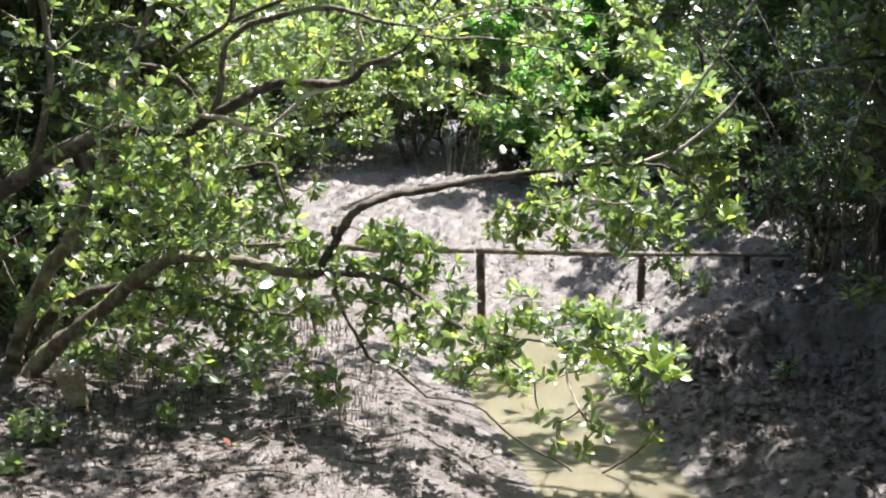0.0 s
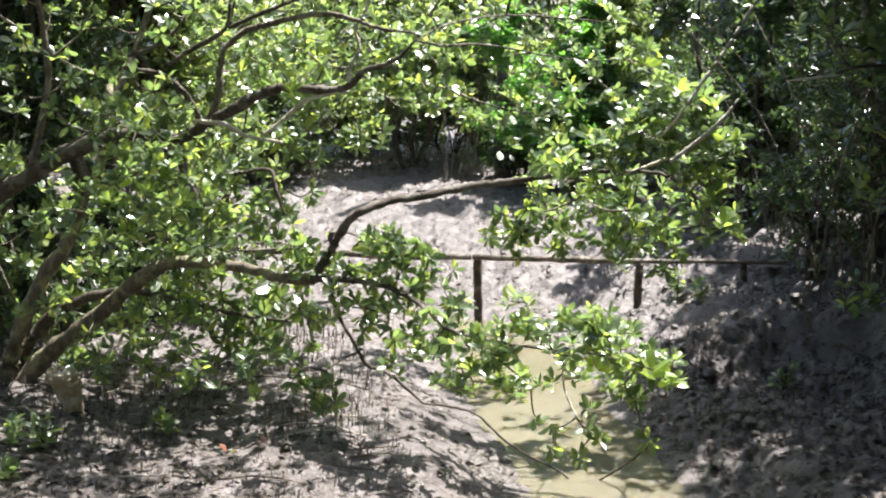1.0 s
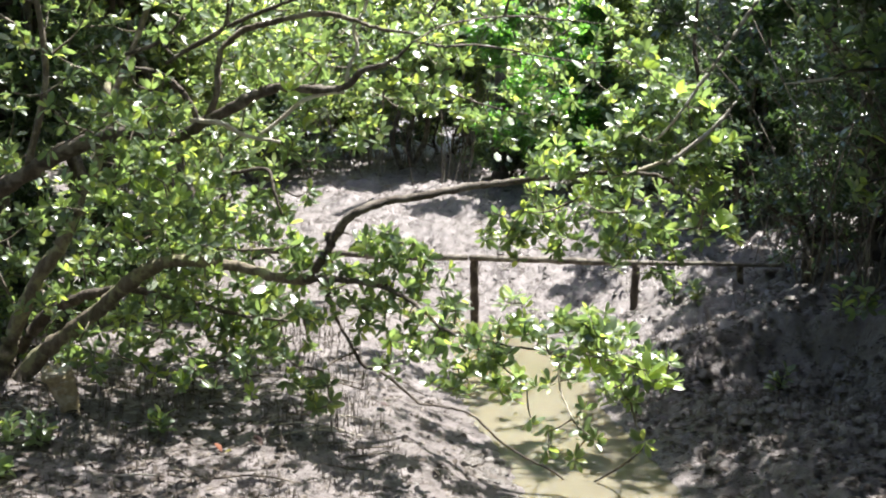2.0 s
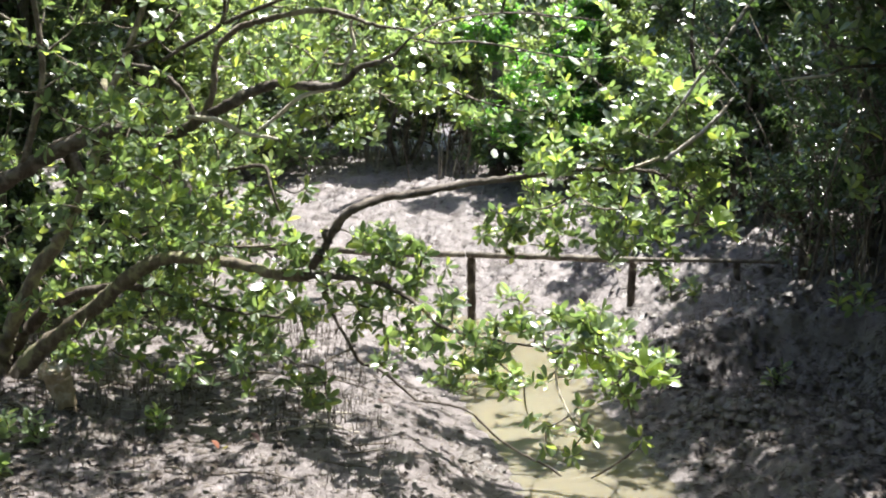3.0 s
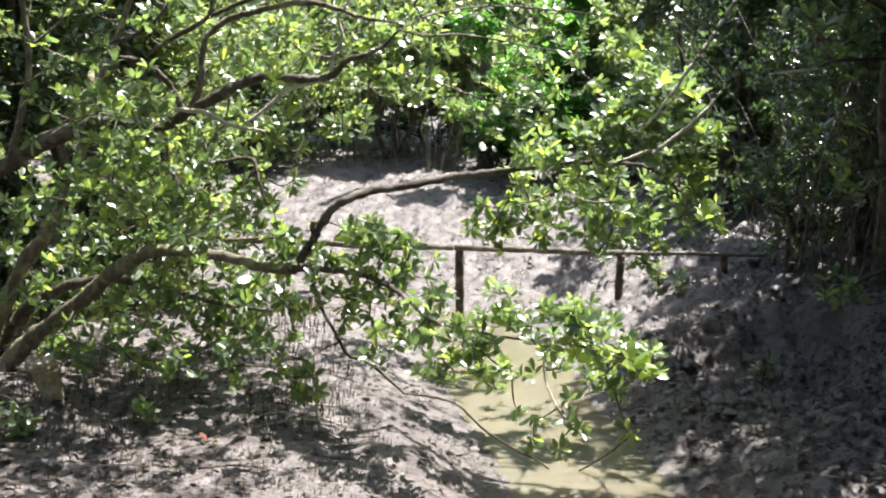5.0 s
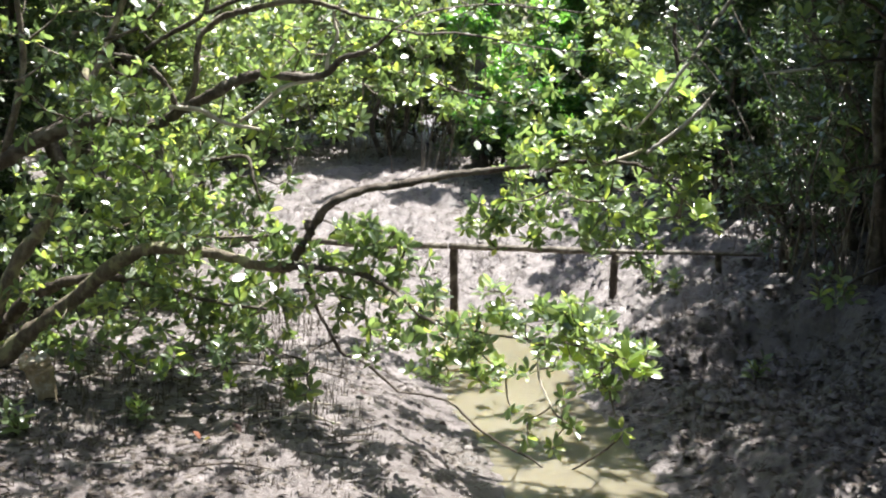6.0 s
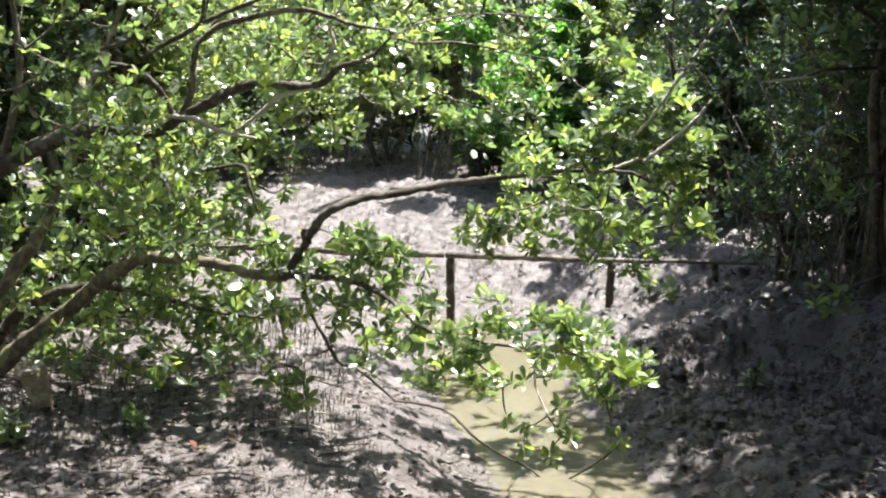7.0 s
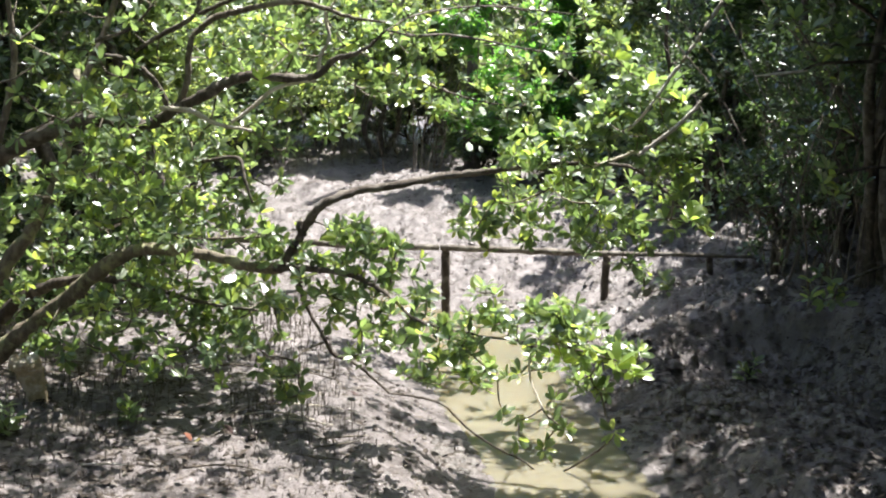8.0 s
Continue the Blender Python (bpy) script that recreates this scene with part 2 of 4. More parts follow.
# ---- plants: tubes for wood, folded blades for leaves ----
def spline(points, per=6):
    p = np.asarray(points, float)
    q = np.concatenate([[2 * p[0] - p[1]], p, [2 * p[-1] - p[-2]]])
    out = []
    for i in range(1, len(q) - 2):
        t = np.linspace(0, 1, per, endpoint=False)[:, None]
        a, b, c, d = q[i - 1], q[i], q[i + 1], q[i + 2]
        out.append(0.5 * (2 * b + (c - a) * t + (2 * a - 5 * b + 4 * c - d) * t ** 2 + (3 * b - a - 3 * c + d) * t ** 3))
    return np.concatenate(out + [p[-1:]])


def tube(path, sides=9, knobs=0.0, rng=None):
    """path (n,4): x, y, z, radius. Returns verts, quads, end caps."""
    p, r = path[:, :3], path[:, 3]
    t = np.gradient(p, axis=0)
    t /= np.linalg.norm(t, axis=1)[:, None] + 1e-9
    ref = np.tile([0.31, 0.22, 0.93], (len(p), 1))
    flat = np.abs((t * ref).sum(1)) > 0.95
    ref[flat] = [1, 0, 0]
    u = np.cross(t, ref)
    u /= np.linalg.norm(u, axis=1)[:, None]
    w = np.cross(t, u)
    a = np.arange(sides) * 2 * np.pi / sides
    rr = r[:, None] * np.ones(sides)
    if knobs and rng is not None:
        rr = rr * (1 + knobs * (rng.random((len(p), sides)) - 0.5) + knobs * (rng.random((len(p), 1)) - 0.5))
    v = p[:, None] + rr[..., None] * (np.cos(a)[None, :, None] * u[:, None] + np.sin(a)[None, :, None] * w[:, None])
    n = len(p)
    i = np.arange(n - 1)[:, None] * sides + np.arange(sides)[None]
    j = np.arange(n - 1)[:, None] * sides + (np.arange(sides)[None] + 1) % sides
    quads = np.stack([i, j, j + sides, i + sides], -1).reshape(-1, 4)
    return v.reshape(-1, 3), quads, np.stack([np.arange(sides)[::-1], (n - 1) * sides + np.arange(sides)])


def branch(name, points, mat, parent, label="", sides=10, knobs=0.22, seed=0, wiggle=0.0):
    rng = np.random.default_rng(seed + 77)
    path = spline(points, 7)
    if wiggle:
        path[1:-1, :3] += wiggle * (rng.random((len(path) - 2, 3)) - 0.5)
    v, q, caps = tube(path, sides, knobs, rng)
    ob = mesh_object(name, v, [q, caps], mat)
    return under(ob, parent, label)


LEAF_FINE = (np.array([[0, 0, 0], [-.30, .26, .09], [0, .25, .02], [.30, .26, .08], [-.42, .55, .11], [0, .55, 0.03], [.42, .55, .10],
                       [-.33, .82, .03], [0, .82, -.05], [.33, .82, .02], [0, 1.0, -.17]]) * [0.49, 1, 0.48],
             [np.array([[0, 2, 1], [0, 3, 2], [7, 8, 10], [8, 9, 10]]),
              np.array([[1, 2, 5, 4], [2, 3, 6, 5], [4, 5, 8, 7], [5, 6, 9, 8]])])
LEAF_PLAIN = (np.array([[0, 0, 0], [-.20, .55, .07], [0, .5, -.01], [.20, .55, .06], [0, 1.0, -.10]]),
              [np.array([[0, 2, 1], [0, 3, 2], [1, 2, 4], [2, 3, 4]])])

LEAF_SMALL = (np.array([[0, 0, 0], [.21, .52, .07], [0, 1.0, -.09], [-.21, .52, .06]]), [np.array([[0, 1, 2, 3]])])


def leaf_frames(axis, rng, count, spread=(35, 85)):
    """Matrices of a whorl of leaves round each axis (n,3): (n*count,3,3), columns side, along, normal."""
    n = len(axis)
    axis = axis / np.linalg.norm(axis, axis=1)[:, None]
    ref = np.where(np.abs(axis[:, 2:3]) > 0.9, [[1.0, 0, 0]], [[0, 0, 1.0]])
    u = np.cross(axis, ref)
    u /= np.linalg.norm(u, axis=1)[:, None]
    w = np.cross(axis, u)
    k = np.arange(count)
    az = rng.random((n, 1)) * 6.28 + k * 2.4 + rng.random((n, count)) * 0.6
    tilt = np.radians(spread[0] + (spread[1] - spread[0]) * (1 - (k + rng.random((n, count))) / count) + rng.normal(0, 9, (n, count)))
    radial = np.cos(az)[..., None] * u[:, None] + np.sin(az)[..., None] * w[:, None]
    along = np.cos(tilt)[..., None] * axis[:, None] + np.sin(tilt)[..., None] * radial
    nrm = np.sin(tilt)[..., None] * axis[:, None] - np.cos(tilt)[..., None] * radial
    side = np.cross(along, nrm)
    roll = rng.normal(0, 0.5, (n, count))[..., None]
    side, nrm = np.cos(roll) * side + np.sin(roll) * nrm, np.cos(roll) * nrm - np.sin(roll) * side
    return np.stack([side, along, nrm], -1).reshape(-1, 3, 3)


def leaf_mesh(places, mats, sizes, template):
    tv, tp = template
    v = np.einsum("nij,kj->nki", mats, tv) * sizes[:, None, None] + places[:, None]
    off = (np.arange(len(places)) * len(tv))[:, None, None]
    return v.reshape(-1, 3), [(p[None] + off).reshape(-1, p.shape[1]) for p in tp]


def whorls(tips, axis, rng, count, size, spread=(35, 85), drop=0.12):
    """Places, matrices and sizes of the leaves of whorls at the tips."""
    mats = leaf_frames(axis, rng, count, spread)
    ax = np.repeat(axis / np.linalg.norm(axis, axis=1)[:, None], count, 0)
    places = np.repeat(tips, count, 0) - ax * (rng.random((len(ax), 1)) * 0.35 * size) + mats[:, :, 1] * 0.1 * size
    sizes = size * (0.62 + 0.55 * rng.random(len(ax)))
    keep = rng.random(len(ax)) > drop
    return places[keep], mats[keep], sizes[keep]


def join_tubes(paths, sides=4):
    vs, qs, n = [], [], 0
    for p in paths:
        v, q, _ = tube(p, sides)
        vs.append(v)
        qs.append(q + n)
        n += len(v)
    return np.concatenate(vs), [np.concatenate(qs)]


def twigs_between(tips, wood, rng, thick=0.006, reach=0.28):
    """Each tip is joined to the nearest wood or to a tip nearer to the wood; returns the twig paths."""
    d0 = np.array([np.min(np.linalg.norm(wood - t, axis=1)) for t in tips])
    nodes = list(wood)
    paths = []
    for i in np.argsort(d0):
        arr = np.array(nodes)
        dist = np.linalg.norm(arr - tips[i], axis=1)
        j = int(np.argmin(dist))
        a, b = arr[j], tips[i]
        mid = (a + b) / 2 + rng.normal(0, 0.07, 3) * dist[j] + np.array([0, 0, -0.06]) * dist[j]
        r = thick * (0.7 + 1.1 * min(dist[j], 1.2))
        paths.append(spline([(*a, r * 1.5), (*mid, r), (*b, r * 0.55)], 3))
        nodes.append(mid)
        nodes.append(b)
    return paths


# ---- the near mangrove, whose limbs reach over the creek ----
near_tree = thing("mangrove_tree", (*(-3.38, 9.43), 0.25),
                  "leaning mangrove with mossy limbs reaching over the creek", "tree")
near_limbs = []


def near_limb(part_name, wood_mat, pts):
    """One limb of the near tree; pts: x, y, z, radius."""
    near_limbs.append((part_name, wood_mat, pts))


near_limb("trunk", bark_moss, [(-3.81, 10.00, 0.07, 0.094), (-3.63, 9.95, 0.48, 0.081), (-3.49, 9.90, 0.84, 0.069), (-3.27, 9.80, 1.24, 0.060), (-2.99, 9.70, 1.61, 0.052), (-2.81, 9.70, 1.95, 0.044), (-2.70, 9.80, 2.35, 0.036), (-2.69, 10.00, 2.84, 0.027)])
near_limb("limb", bark_moss, [(-3.68, 10.00, 0.15, 0.090), (-3.31, 9.90, 0.57, 0.077), (-3.01, 9.80, 0.81, 0.068), (-2.71, 9.70, 1.05, 0.067), (-2.38, 9.50, 1.33, 0.062), (-2.13, 9.40, 1.47, 0.054), (-1.86, 9.30, 1.50, 0.046), (-1.48, 9.10, 1.49, 0.041), (-1.17, 9.00, 1.43, 0.040), (-0.94, 8.90, 1.44, 0.036)])
near_limb("limb", bark_dark, [(-0.96, 8.90, 1.43, 0.033), (-0.86, 8.90, 1.57, 0.035), (-0.75, 8.90, 1.78, 0.035), (-0.61, 8.80, 1.95, 0.032), (-0.43, 8.90, 2.02, 0.031), (-0.10, 9.00, 2.07, 0.031), (0.28, 9.10, 2.13, 0.028), (0.66, 9.10, 2.18, 0.022), (1.07, 9.00, 2.25, 0.018), (1.45, 9.00, 2.25, 0.015), (1.68, 8.90, 2.22, 0.011), (1.94, 8.80, 2.03, 0.009)])
near_limb("limb", bark_dark, [(-0.99, 8.90, 1.45, 0.031), (-0.68, 8.81, 1.46, 0.025), (-0.38, 8.50, 1.47, 0.018), (-0.13, 8.17, 1.41, 0.014), (0.06, 7.86, 1.32, 0.011), (0.28, 7.62, 1.31, 0.009), (0.58, 7.32, 1.33, 0.008), (0.86, 7.02, 1.38, 0.007), (1.08, 6.95, 1.34, 0.006), (1.24, 6.90, 1.31, 0.005)])
near_limb("limb", bark_dark, [(-3.70, 10.10, 0.34, 0.062), (-3.34, 10.10, 0.84, 0.054), (-2.96, 10.00, 1.06, 0.045), (-2.55, 9.90, 1.15, 0.034), (-2.07, 9.60, 1.14, 0.022), (-1.61, 9.30, 1.09, 0.015), (-1.13, 9.00, 1.10, 0.011)])
near_limb("limb", bark_dark, [(-4.04, 10.20, 1.70, 0.079), (-3.67, 10.00, 1.92, 0.074), (-3.24, 9.90, 2.17, 0.069), (-2.79, 9.80, 2.39, 0.064), (-2.40, 9.70, 2.46, 0.059), (-2.07, 9.60, 2.44, 0.047), (-1.82, 9.50, 2.56, 0.043), (-1.62, 9.40, 2.66, 0.046), (-1.43, 9.40, 2.77, 0.042), (-1.23, 9.40, 2.84, 0.038), (-0.97, 9.40, 2.83, 0.035), (-0.74, 9.40, 2.84, 0.029), (-0.58, 9.40, 2.97, 0.025), (-0.36, 9.30, 3.05, 0.017), (-0.19, 9.30, 3.20, 0.009)])
near_limb("limb", bark, [(-1.80, 9.50, 2.58, 0.029), (-1.72, 9.50, 2.77, 0.027), (-1.70, 9.50, 2.99, 0.025), (-1.66, 9.50, 3.14, 0.023), (-1.49, 9.50, 3.27, 0.025), (-1.22, 9.40, 3.34, 0.025), (-0.92, 9.40, 3.40, 0.023), (-0.70, 9.40, 3.37, 0.019), (-0.44, 9.30, 3.29, 0.013), (-0.19, 9.30, 3.26, 0.008)])
near_limb("limb", bark_pale, [(-1.89, 9.30, 2.59, 0.017), (-1.65, 9.30, 2.57, 0.021), (-1.48, 9.30, 2.48, 0.017), (-1.19, 9.20, 2.44, 0.011)])
near_limb("limb", bark_pale, [(-1.37, 9.40, 2.48, 0.013), (-1.23, 9.40, 2.58, 0.015), (-1.04, 9.40, 2.74, 0.017), (-0.84, 9.40, 2.80, 0.017), (-0.72, 9.40, 2.81, 0.013)])
near_limb("limb", bark_dark, [(-2.49, 9.70, 2.98, 0.018), (-2.22, 9.60, 2.94, 0.022), (-2.05, 9.60, 2.84, 0.024), (-1.92, 9.60, 2.66, 0.024), (-1.90, 9.60, 2.55, 0.025)])
near_limb("limb", bark_dark, [(-2.13, 9.60, 3.01, 0.016), (-1.93, 9.60, 3.13, 0.020), (-1.71, 9.50, 3.24, 0.021), (-1.63, 9.50, 3.33, 0.017), (-1.61, 9.50, 3.50, 0.014)])
near_limb("limb", bark_pale, [(-0.70, 9.40, 2.84, 0.017), (-0.69, 9.40, 2.99, 0.015), (-0.62, 9.40, 3.14, 0.015), (-0.65, 9.40, 3.29, 0.013), (-0.57, 9.40, 3.42, 0.012), (-0.53, 9.40, 3.58, 0.010)])
near_limb("limb", bark_dark, [(-1.63, 9.50, 3.29, 0.016), (-1.34, 9.40, 3.41, 0.017), (-1.13, 9.40, 3.49, 0.015), (-0.78, 9.40, 3.62, 0.012)])
near_limb("limb", bark_dark, [(-2.49, 9.80, 3.07, 0.016), (-2.21, 9.80, 3.18, 0.014), (-2.03, 9.80, 3.36, 0.010)])
near_limb("limb", bark_dark, [(-1.63, 9.60, 2.15, 0.014), (-1.34, 9.50, 2.20, 0.016), (-1.27, 9.40, 2.04, 0.013), (-1.21, 9.40, 1.86, 0.008)])
near_limb("limb", bark_dark, [(-0.39, 8.70, 1.46, 0.011), (-0.16, 8.60, 1.36, 0.012), (-0.12, 8.60, 1.52, 0.011), (-0.06, 8.60, 1.69, 0.007)])
near_limb("limb", bark_pale, [(1.55, 8.20, 2.40, 0.012), (1.64, 8.20, 2.47, 0.015), (1.79, 8.20, 2.59, 0.015), (1.92, 8.20, 2.72, 0.013), (2.01, 8.20, 2.84, 0.008)])
near_limb("limb", bark_pale, [(1.52, 8.50, 2.53, 0.009), (1.62, 8.25, 2.72, 0.010), (1.73, 8.25, 2.89, 0.012), (1.87, 8.25, 3.09, 0.015), (1.98, 8.25, 3.27, 0.015), (2.12, 8.25, 3.50, 0.015)])
near_limb("limb", bark_pale, [(1.16, 9.00, 2.17, 0.009), (1.45, 9.00, 2.26, 0.013), (1.66, 9.00, 2.34, 0.013), (1.78, 8.90, 2.43, 0.011)])
near_limb("limb", bark_dark, [(-0.82, 8.90, 1.38, 0.012), (-0.76, 8.90, 1.18, 0.012), (-0.63, 8.80, 0.97, 0.014), (-0.54, 8.80, 0.82, 0.016), (-0.40, 8.80, 0.76, 0.012), (-0.23, 8.80, 0.62, 0.010), (-0.12, 8.80, 0.52, 0.009)])
near_limb("limb", bark_dark, [(-0.12, 8.80, 0.52, 0.009), (0.07, 8.80, 0.50, 0.009), (0.28, 8.75, 0.45, 0.009), (0.45, 8.70, 0.30, 0.009), (0.66, 8.70, 0.15, 0.009), (0.87, 8.65, 0.06, 0.009), (1.06, 8.60, -0.07, 0.005)])
near_limb("limb", bark_pale, [(0.74, 7.11, 1.31, 0.006), (0.75, 7.10, 1.15, 0.007), (0.78, 7.03, 1.07, 0.007), (0.82, 6.94, 0.99, 0.006)])
near_limb("limb", bark_dark, [(1.05, 8.60, -0.07, 0.007), (1.16, 8.60, -0.02, 0.007), (1.31, 8.50, 0.12, 0.009), (1.40, 8.40, 0.23, 0.009), (1.46, 8.20, 0.39, 0.005)])
near_limb("limb", bark_dark, [(-0.80, 8.90, 1.81, 0.025), (-0.80, 8.90, 1.75, 0.031), (-0.77, 8.90, 1.68, 0.029)])
near_limb("limb", bark_dark, [(-0.21, 9.30, 3.20, 0.005), (0.03, 10.20, 3.16, 0.011), (0.38, 11.00, 3.17, 0.010), (0.93, 11.50, 3.08, 0.009), (1.36, 11.60, 3.02, 0.007), (1.72, 11.20, 3.05, 0.004)])
near_limb("limb", bark_dark, [(-0.40, 9.30, 3.04, 0.006), (-0.12, 10.50, 2.87, 0.009), (0.30, 11.50, 2.66, 0.009), (0.75, 12.00, 2.52, 0.009), (1.18, 11.80, 2.51, 0.005)])
near_limb("limb", bark_dark, [(-0.19, 9.30, 3.20, 0.005), (0.07, 10.20, 3.34, 0.009), (0.59, 11.20, 3.43, 0.009), (1.16, 11.80, 3.42, 0.009), (1.73, 12.00, 3.37, 0.005)])
near_limb("limb", bark, [(-2.67, 9.80, 2.58, 0.030), (-2.44, 10.00, 3.21, 0.027), (-2.23, 10.20, 3.89, 0.023), (-1.87, 10.40, 4.62, 0.017)])
near_limb("limb", bark, [(-3.34, 9.90, 2.16, 0.032), (-3.16, 9.90, 2.89, 0.028), (-3.25, 9.90, 3.74, 0.022), (-3.43, 9.90, 4.43, 0.014)])
near_limb("limb", bark, [(-3.73, 10.00, 0.17, 0.041), (-3.45, 9.95, 0.48, 0.028), (-3.21, 9.90, 0.69, 0.024), (-2.99, 9.90, 0.88, 0.016), (-2.70, 9.90, 1.08, 0.012)])
wood_parts = []
for k, (part_name, wood_mat, pts) in enumerate(near_limbs):
    wood_part = branch(part_name, pts, wood_mat, near_tree, sides=10 if k < 7 else 7, knobs=0.26 if k < 7 else 0.14, seed=k, wiggle=0.012 if k < 7 else 0.006)
    wood_parts += [wood_part] * (len(spline(pts, 7)) - 2)
near_wood = np.concatenate([spline(pts, 7)[2:, :3] for _, _, pts in near_limbs])

# leaf whorls: x, y, z, spread, how many
SPRAYS_TOP = [(-3.41, 10.30, 3.21, 0.38, 1.7), (-2.73, 10.20, 3.16, 0.38, 5.1), (-2.07, 10.00, 3.30, 0.37, 11), (-1.48, 10.30, 3.07, 0.33, 10.2),
    (-0.91, 10.30, 3.21, 0.33, 10.2), (-2.73, 8.90, 2.72, 0.37, 4.2), (-2.12, 8.60, 2.74, 0.28, 11), (-2.14, 9.50, 2.29, 0.35, 12.8),
    (-1.68, 9.90, 2.21, 0.32, 10.2), (-1.24, 10.10, 2.38, 0.28, 6.8), (-0.69, 10.30, 2.36, 0.22, 5.1), (-1.09, 10.50, 2.63, 0.24, 6),
    (-0.38, 9.90, 3.03, 0.25, 8.5), (-0.11, 9.70, 2.85, 0.18, 5.1), (-0.20, 10.10, 3.21, 0.23, 6.8), (-1.65, 10.70, 2.67, 0.30, 6.8),
    (-3.67, 10.50, 2.29, 0.34, 4.2)]
SPRAYS_LEFT = [(-3.71, 10.90, 1.49, 0.35, 7.2), (-2.79, 9.40, 1.95, 0.35, 9.4), (-2.26, 8.90, 2.10, 0.29, 8.6), (-1.98, 9.30, 1.96, 0.30, 7.9),
    (-1.89, 11.10, 1.72, 0.31, 6.5), (-1.57, 11.00, 1.48, 0.31, 5.8), (-1.70, 9.40, 1.64, 0.26, 5), (-2.44, 10.70, 1.42, 0.30, 5),
    (-3.05, 10.90, 1.28, 0.30, 5), (-3.58, 10.90, 1.07, 0.30, 4.3), (-3.96, 11.20, 0.66, 0.31, 5.8), (-3.54, 11.00, 0.92, 0.26, 3.6),
    (-3.29, 10.60, 0.46, 0.22, 4.3), (-3.76, 10.80, 0.41, 0.23, 3.6)]
SPRAYS_LEFT_BACK = [(-4.04, 11.20, 1.07, 0.26, 4.3), (-1.50, 11.30, 1.86, 0.26, 4.3), (-1.97, 8.70, 2.06, 0.24, 5), (-1.79, 8.70, 1.84, 0.22, 4.3),
    (-2.19, 8.80, 2.24, 0.22, 3.6), (-1.64, 10.20, 1.94, 0.28, 4.3), (-1.49, 10.10, 1.69, 0.26, 4.3), (-1.77, 9.80, 1.66, 0.28, 4.3),
    (-1.28, 10.40, 2.01, 0.24, 2.9), (-2.13, 9.40, 1.86, 0.28, 4.3), (-2.28, 10.60, 0.95, 0.30, 5), (-1.78, 10.60, 0.93, 0.30, 5),
    (-2.72, 10.50, 0.77, 0.30, 5), (-1.42, 10.50, 0.77, 0.24, 4), (-3.43, 10.90, 0.97, 0.30, 5), (-3.72, 10.90, 1.28, 0.30, 5),
    (-3.07, 10.80, 1.40, 0.30, 4)]
SPRAYS_LOW = [(-2.04, 9.50, 1.26, 0.26, 5.8), (-1.60, 9.50, 1.16, 0.26, 7.2), (-1.18, 9.40, 1.18, 0.26, 7.2), (-2.19, 9.30, 0.93, 0.30, 7.2),
    (-1.76, 9.40, 0.96, 0.26, 6.5), (-1.35, 9.30, 0.98, 0.26, 6.5), (-2.63, 9.40, 0.73, 0.21, 3.6), (-1.90, 8.75, 0.79, 0.22, 2.9),
    (-1.39, 8.65, 0.73, 0.22, 3.6), (-1.01, 8.65, 0.75, 0.18, 4.3), (-0.89, 8.65, 0.62, 0.14, 3.6), (-3.05, 9.80, 0.91, 0.27, 4.3),
    (-2.91, 10.50, 0.85, 0.29, 5.8), (-2.36, 10.20, 0.66, 0.28, 2.9), (-1.82, 9.90, 0.69, 0.28, 2.9), (-1.44, 9.90, 0.74, 0.25, 2.9),
    (-2.65, 10.50, 1.18, 0.29, 4.3), (-1.01, 9.50, 0.89, 0.20, 2.9)]
SPRAYS_MID = [(-0.77, 8.90, 1.51, 0.21, 7), (-0.42, 8.62, 1.56, 0.18, 4), (-0.60, 8.71, 1.25, 0.20, 6), (-0.29, 8.36, 1.33, 0.19, 6),
    (-0.17, 8.09, 1.15, 0.19, 7), (0.06, 8.06, 1.32, 0.15, 4), (0.13, 7.71, 1.09, 0.18, 7), (-0.34, 8.58, 1.73, 0.16, 5),
    (0.38, 7.46, 1.16, 0.16, 9), (0.28, 7.70, 1.29, 0.14, 4), (-1.04, 9.00, 1.62, 0.21, 6), (-0.08, 8.50, 1.54, 0.15, 4),
    (0.16, 8.40, 1.38, 0.12, 2), (-0.16, 8.60, 1.71, 0.13, 3), (-0.51, 8.80, 1.74, 0.13, 3)]
SPRAYS_TIP = [(0.51, 7.37, 1.48, 0.15, 6), (0.70, 7.13, 1.46, 0.15, 6), (0.82, 7.54, 1.14, 0.14, 4), (0.97, 6.90, 1.55, 0.14, 9),
    (1.08, 7.35, 1.23, 0.15, 6), (1.31, 7.15, 1.25, 0.11, 11), (1.17, 7.25, 1.06, 0.12, 3), (0.65, 7.65, 0.98, 0.09, 1)]
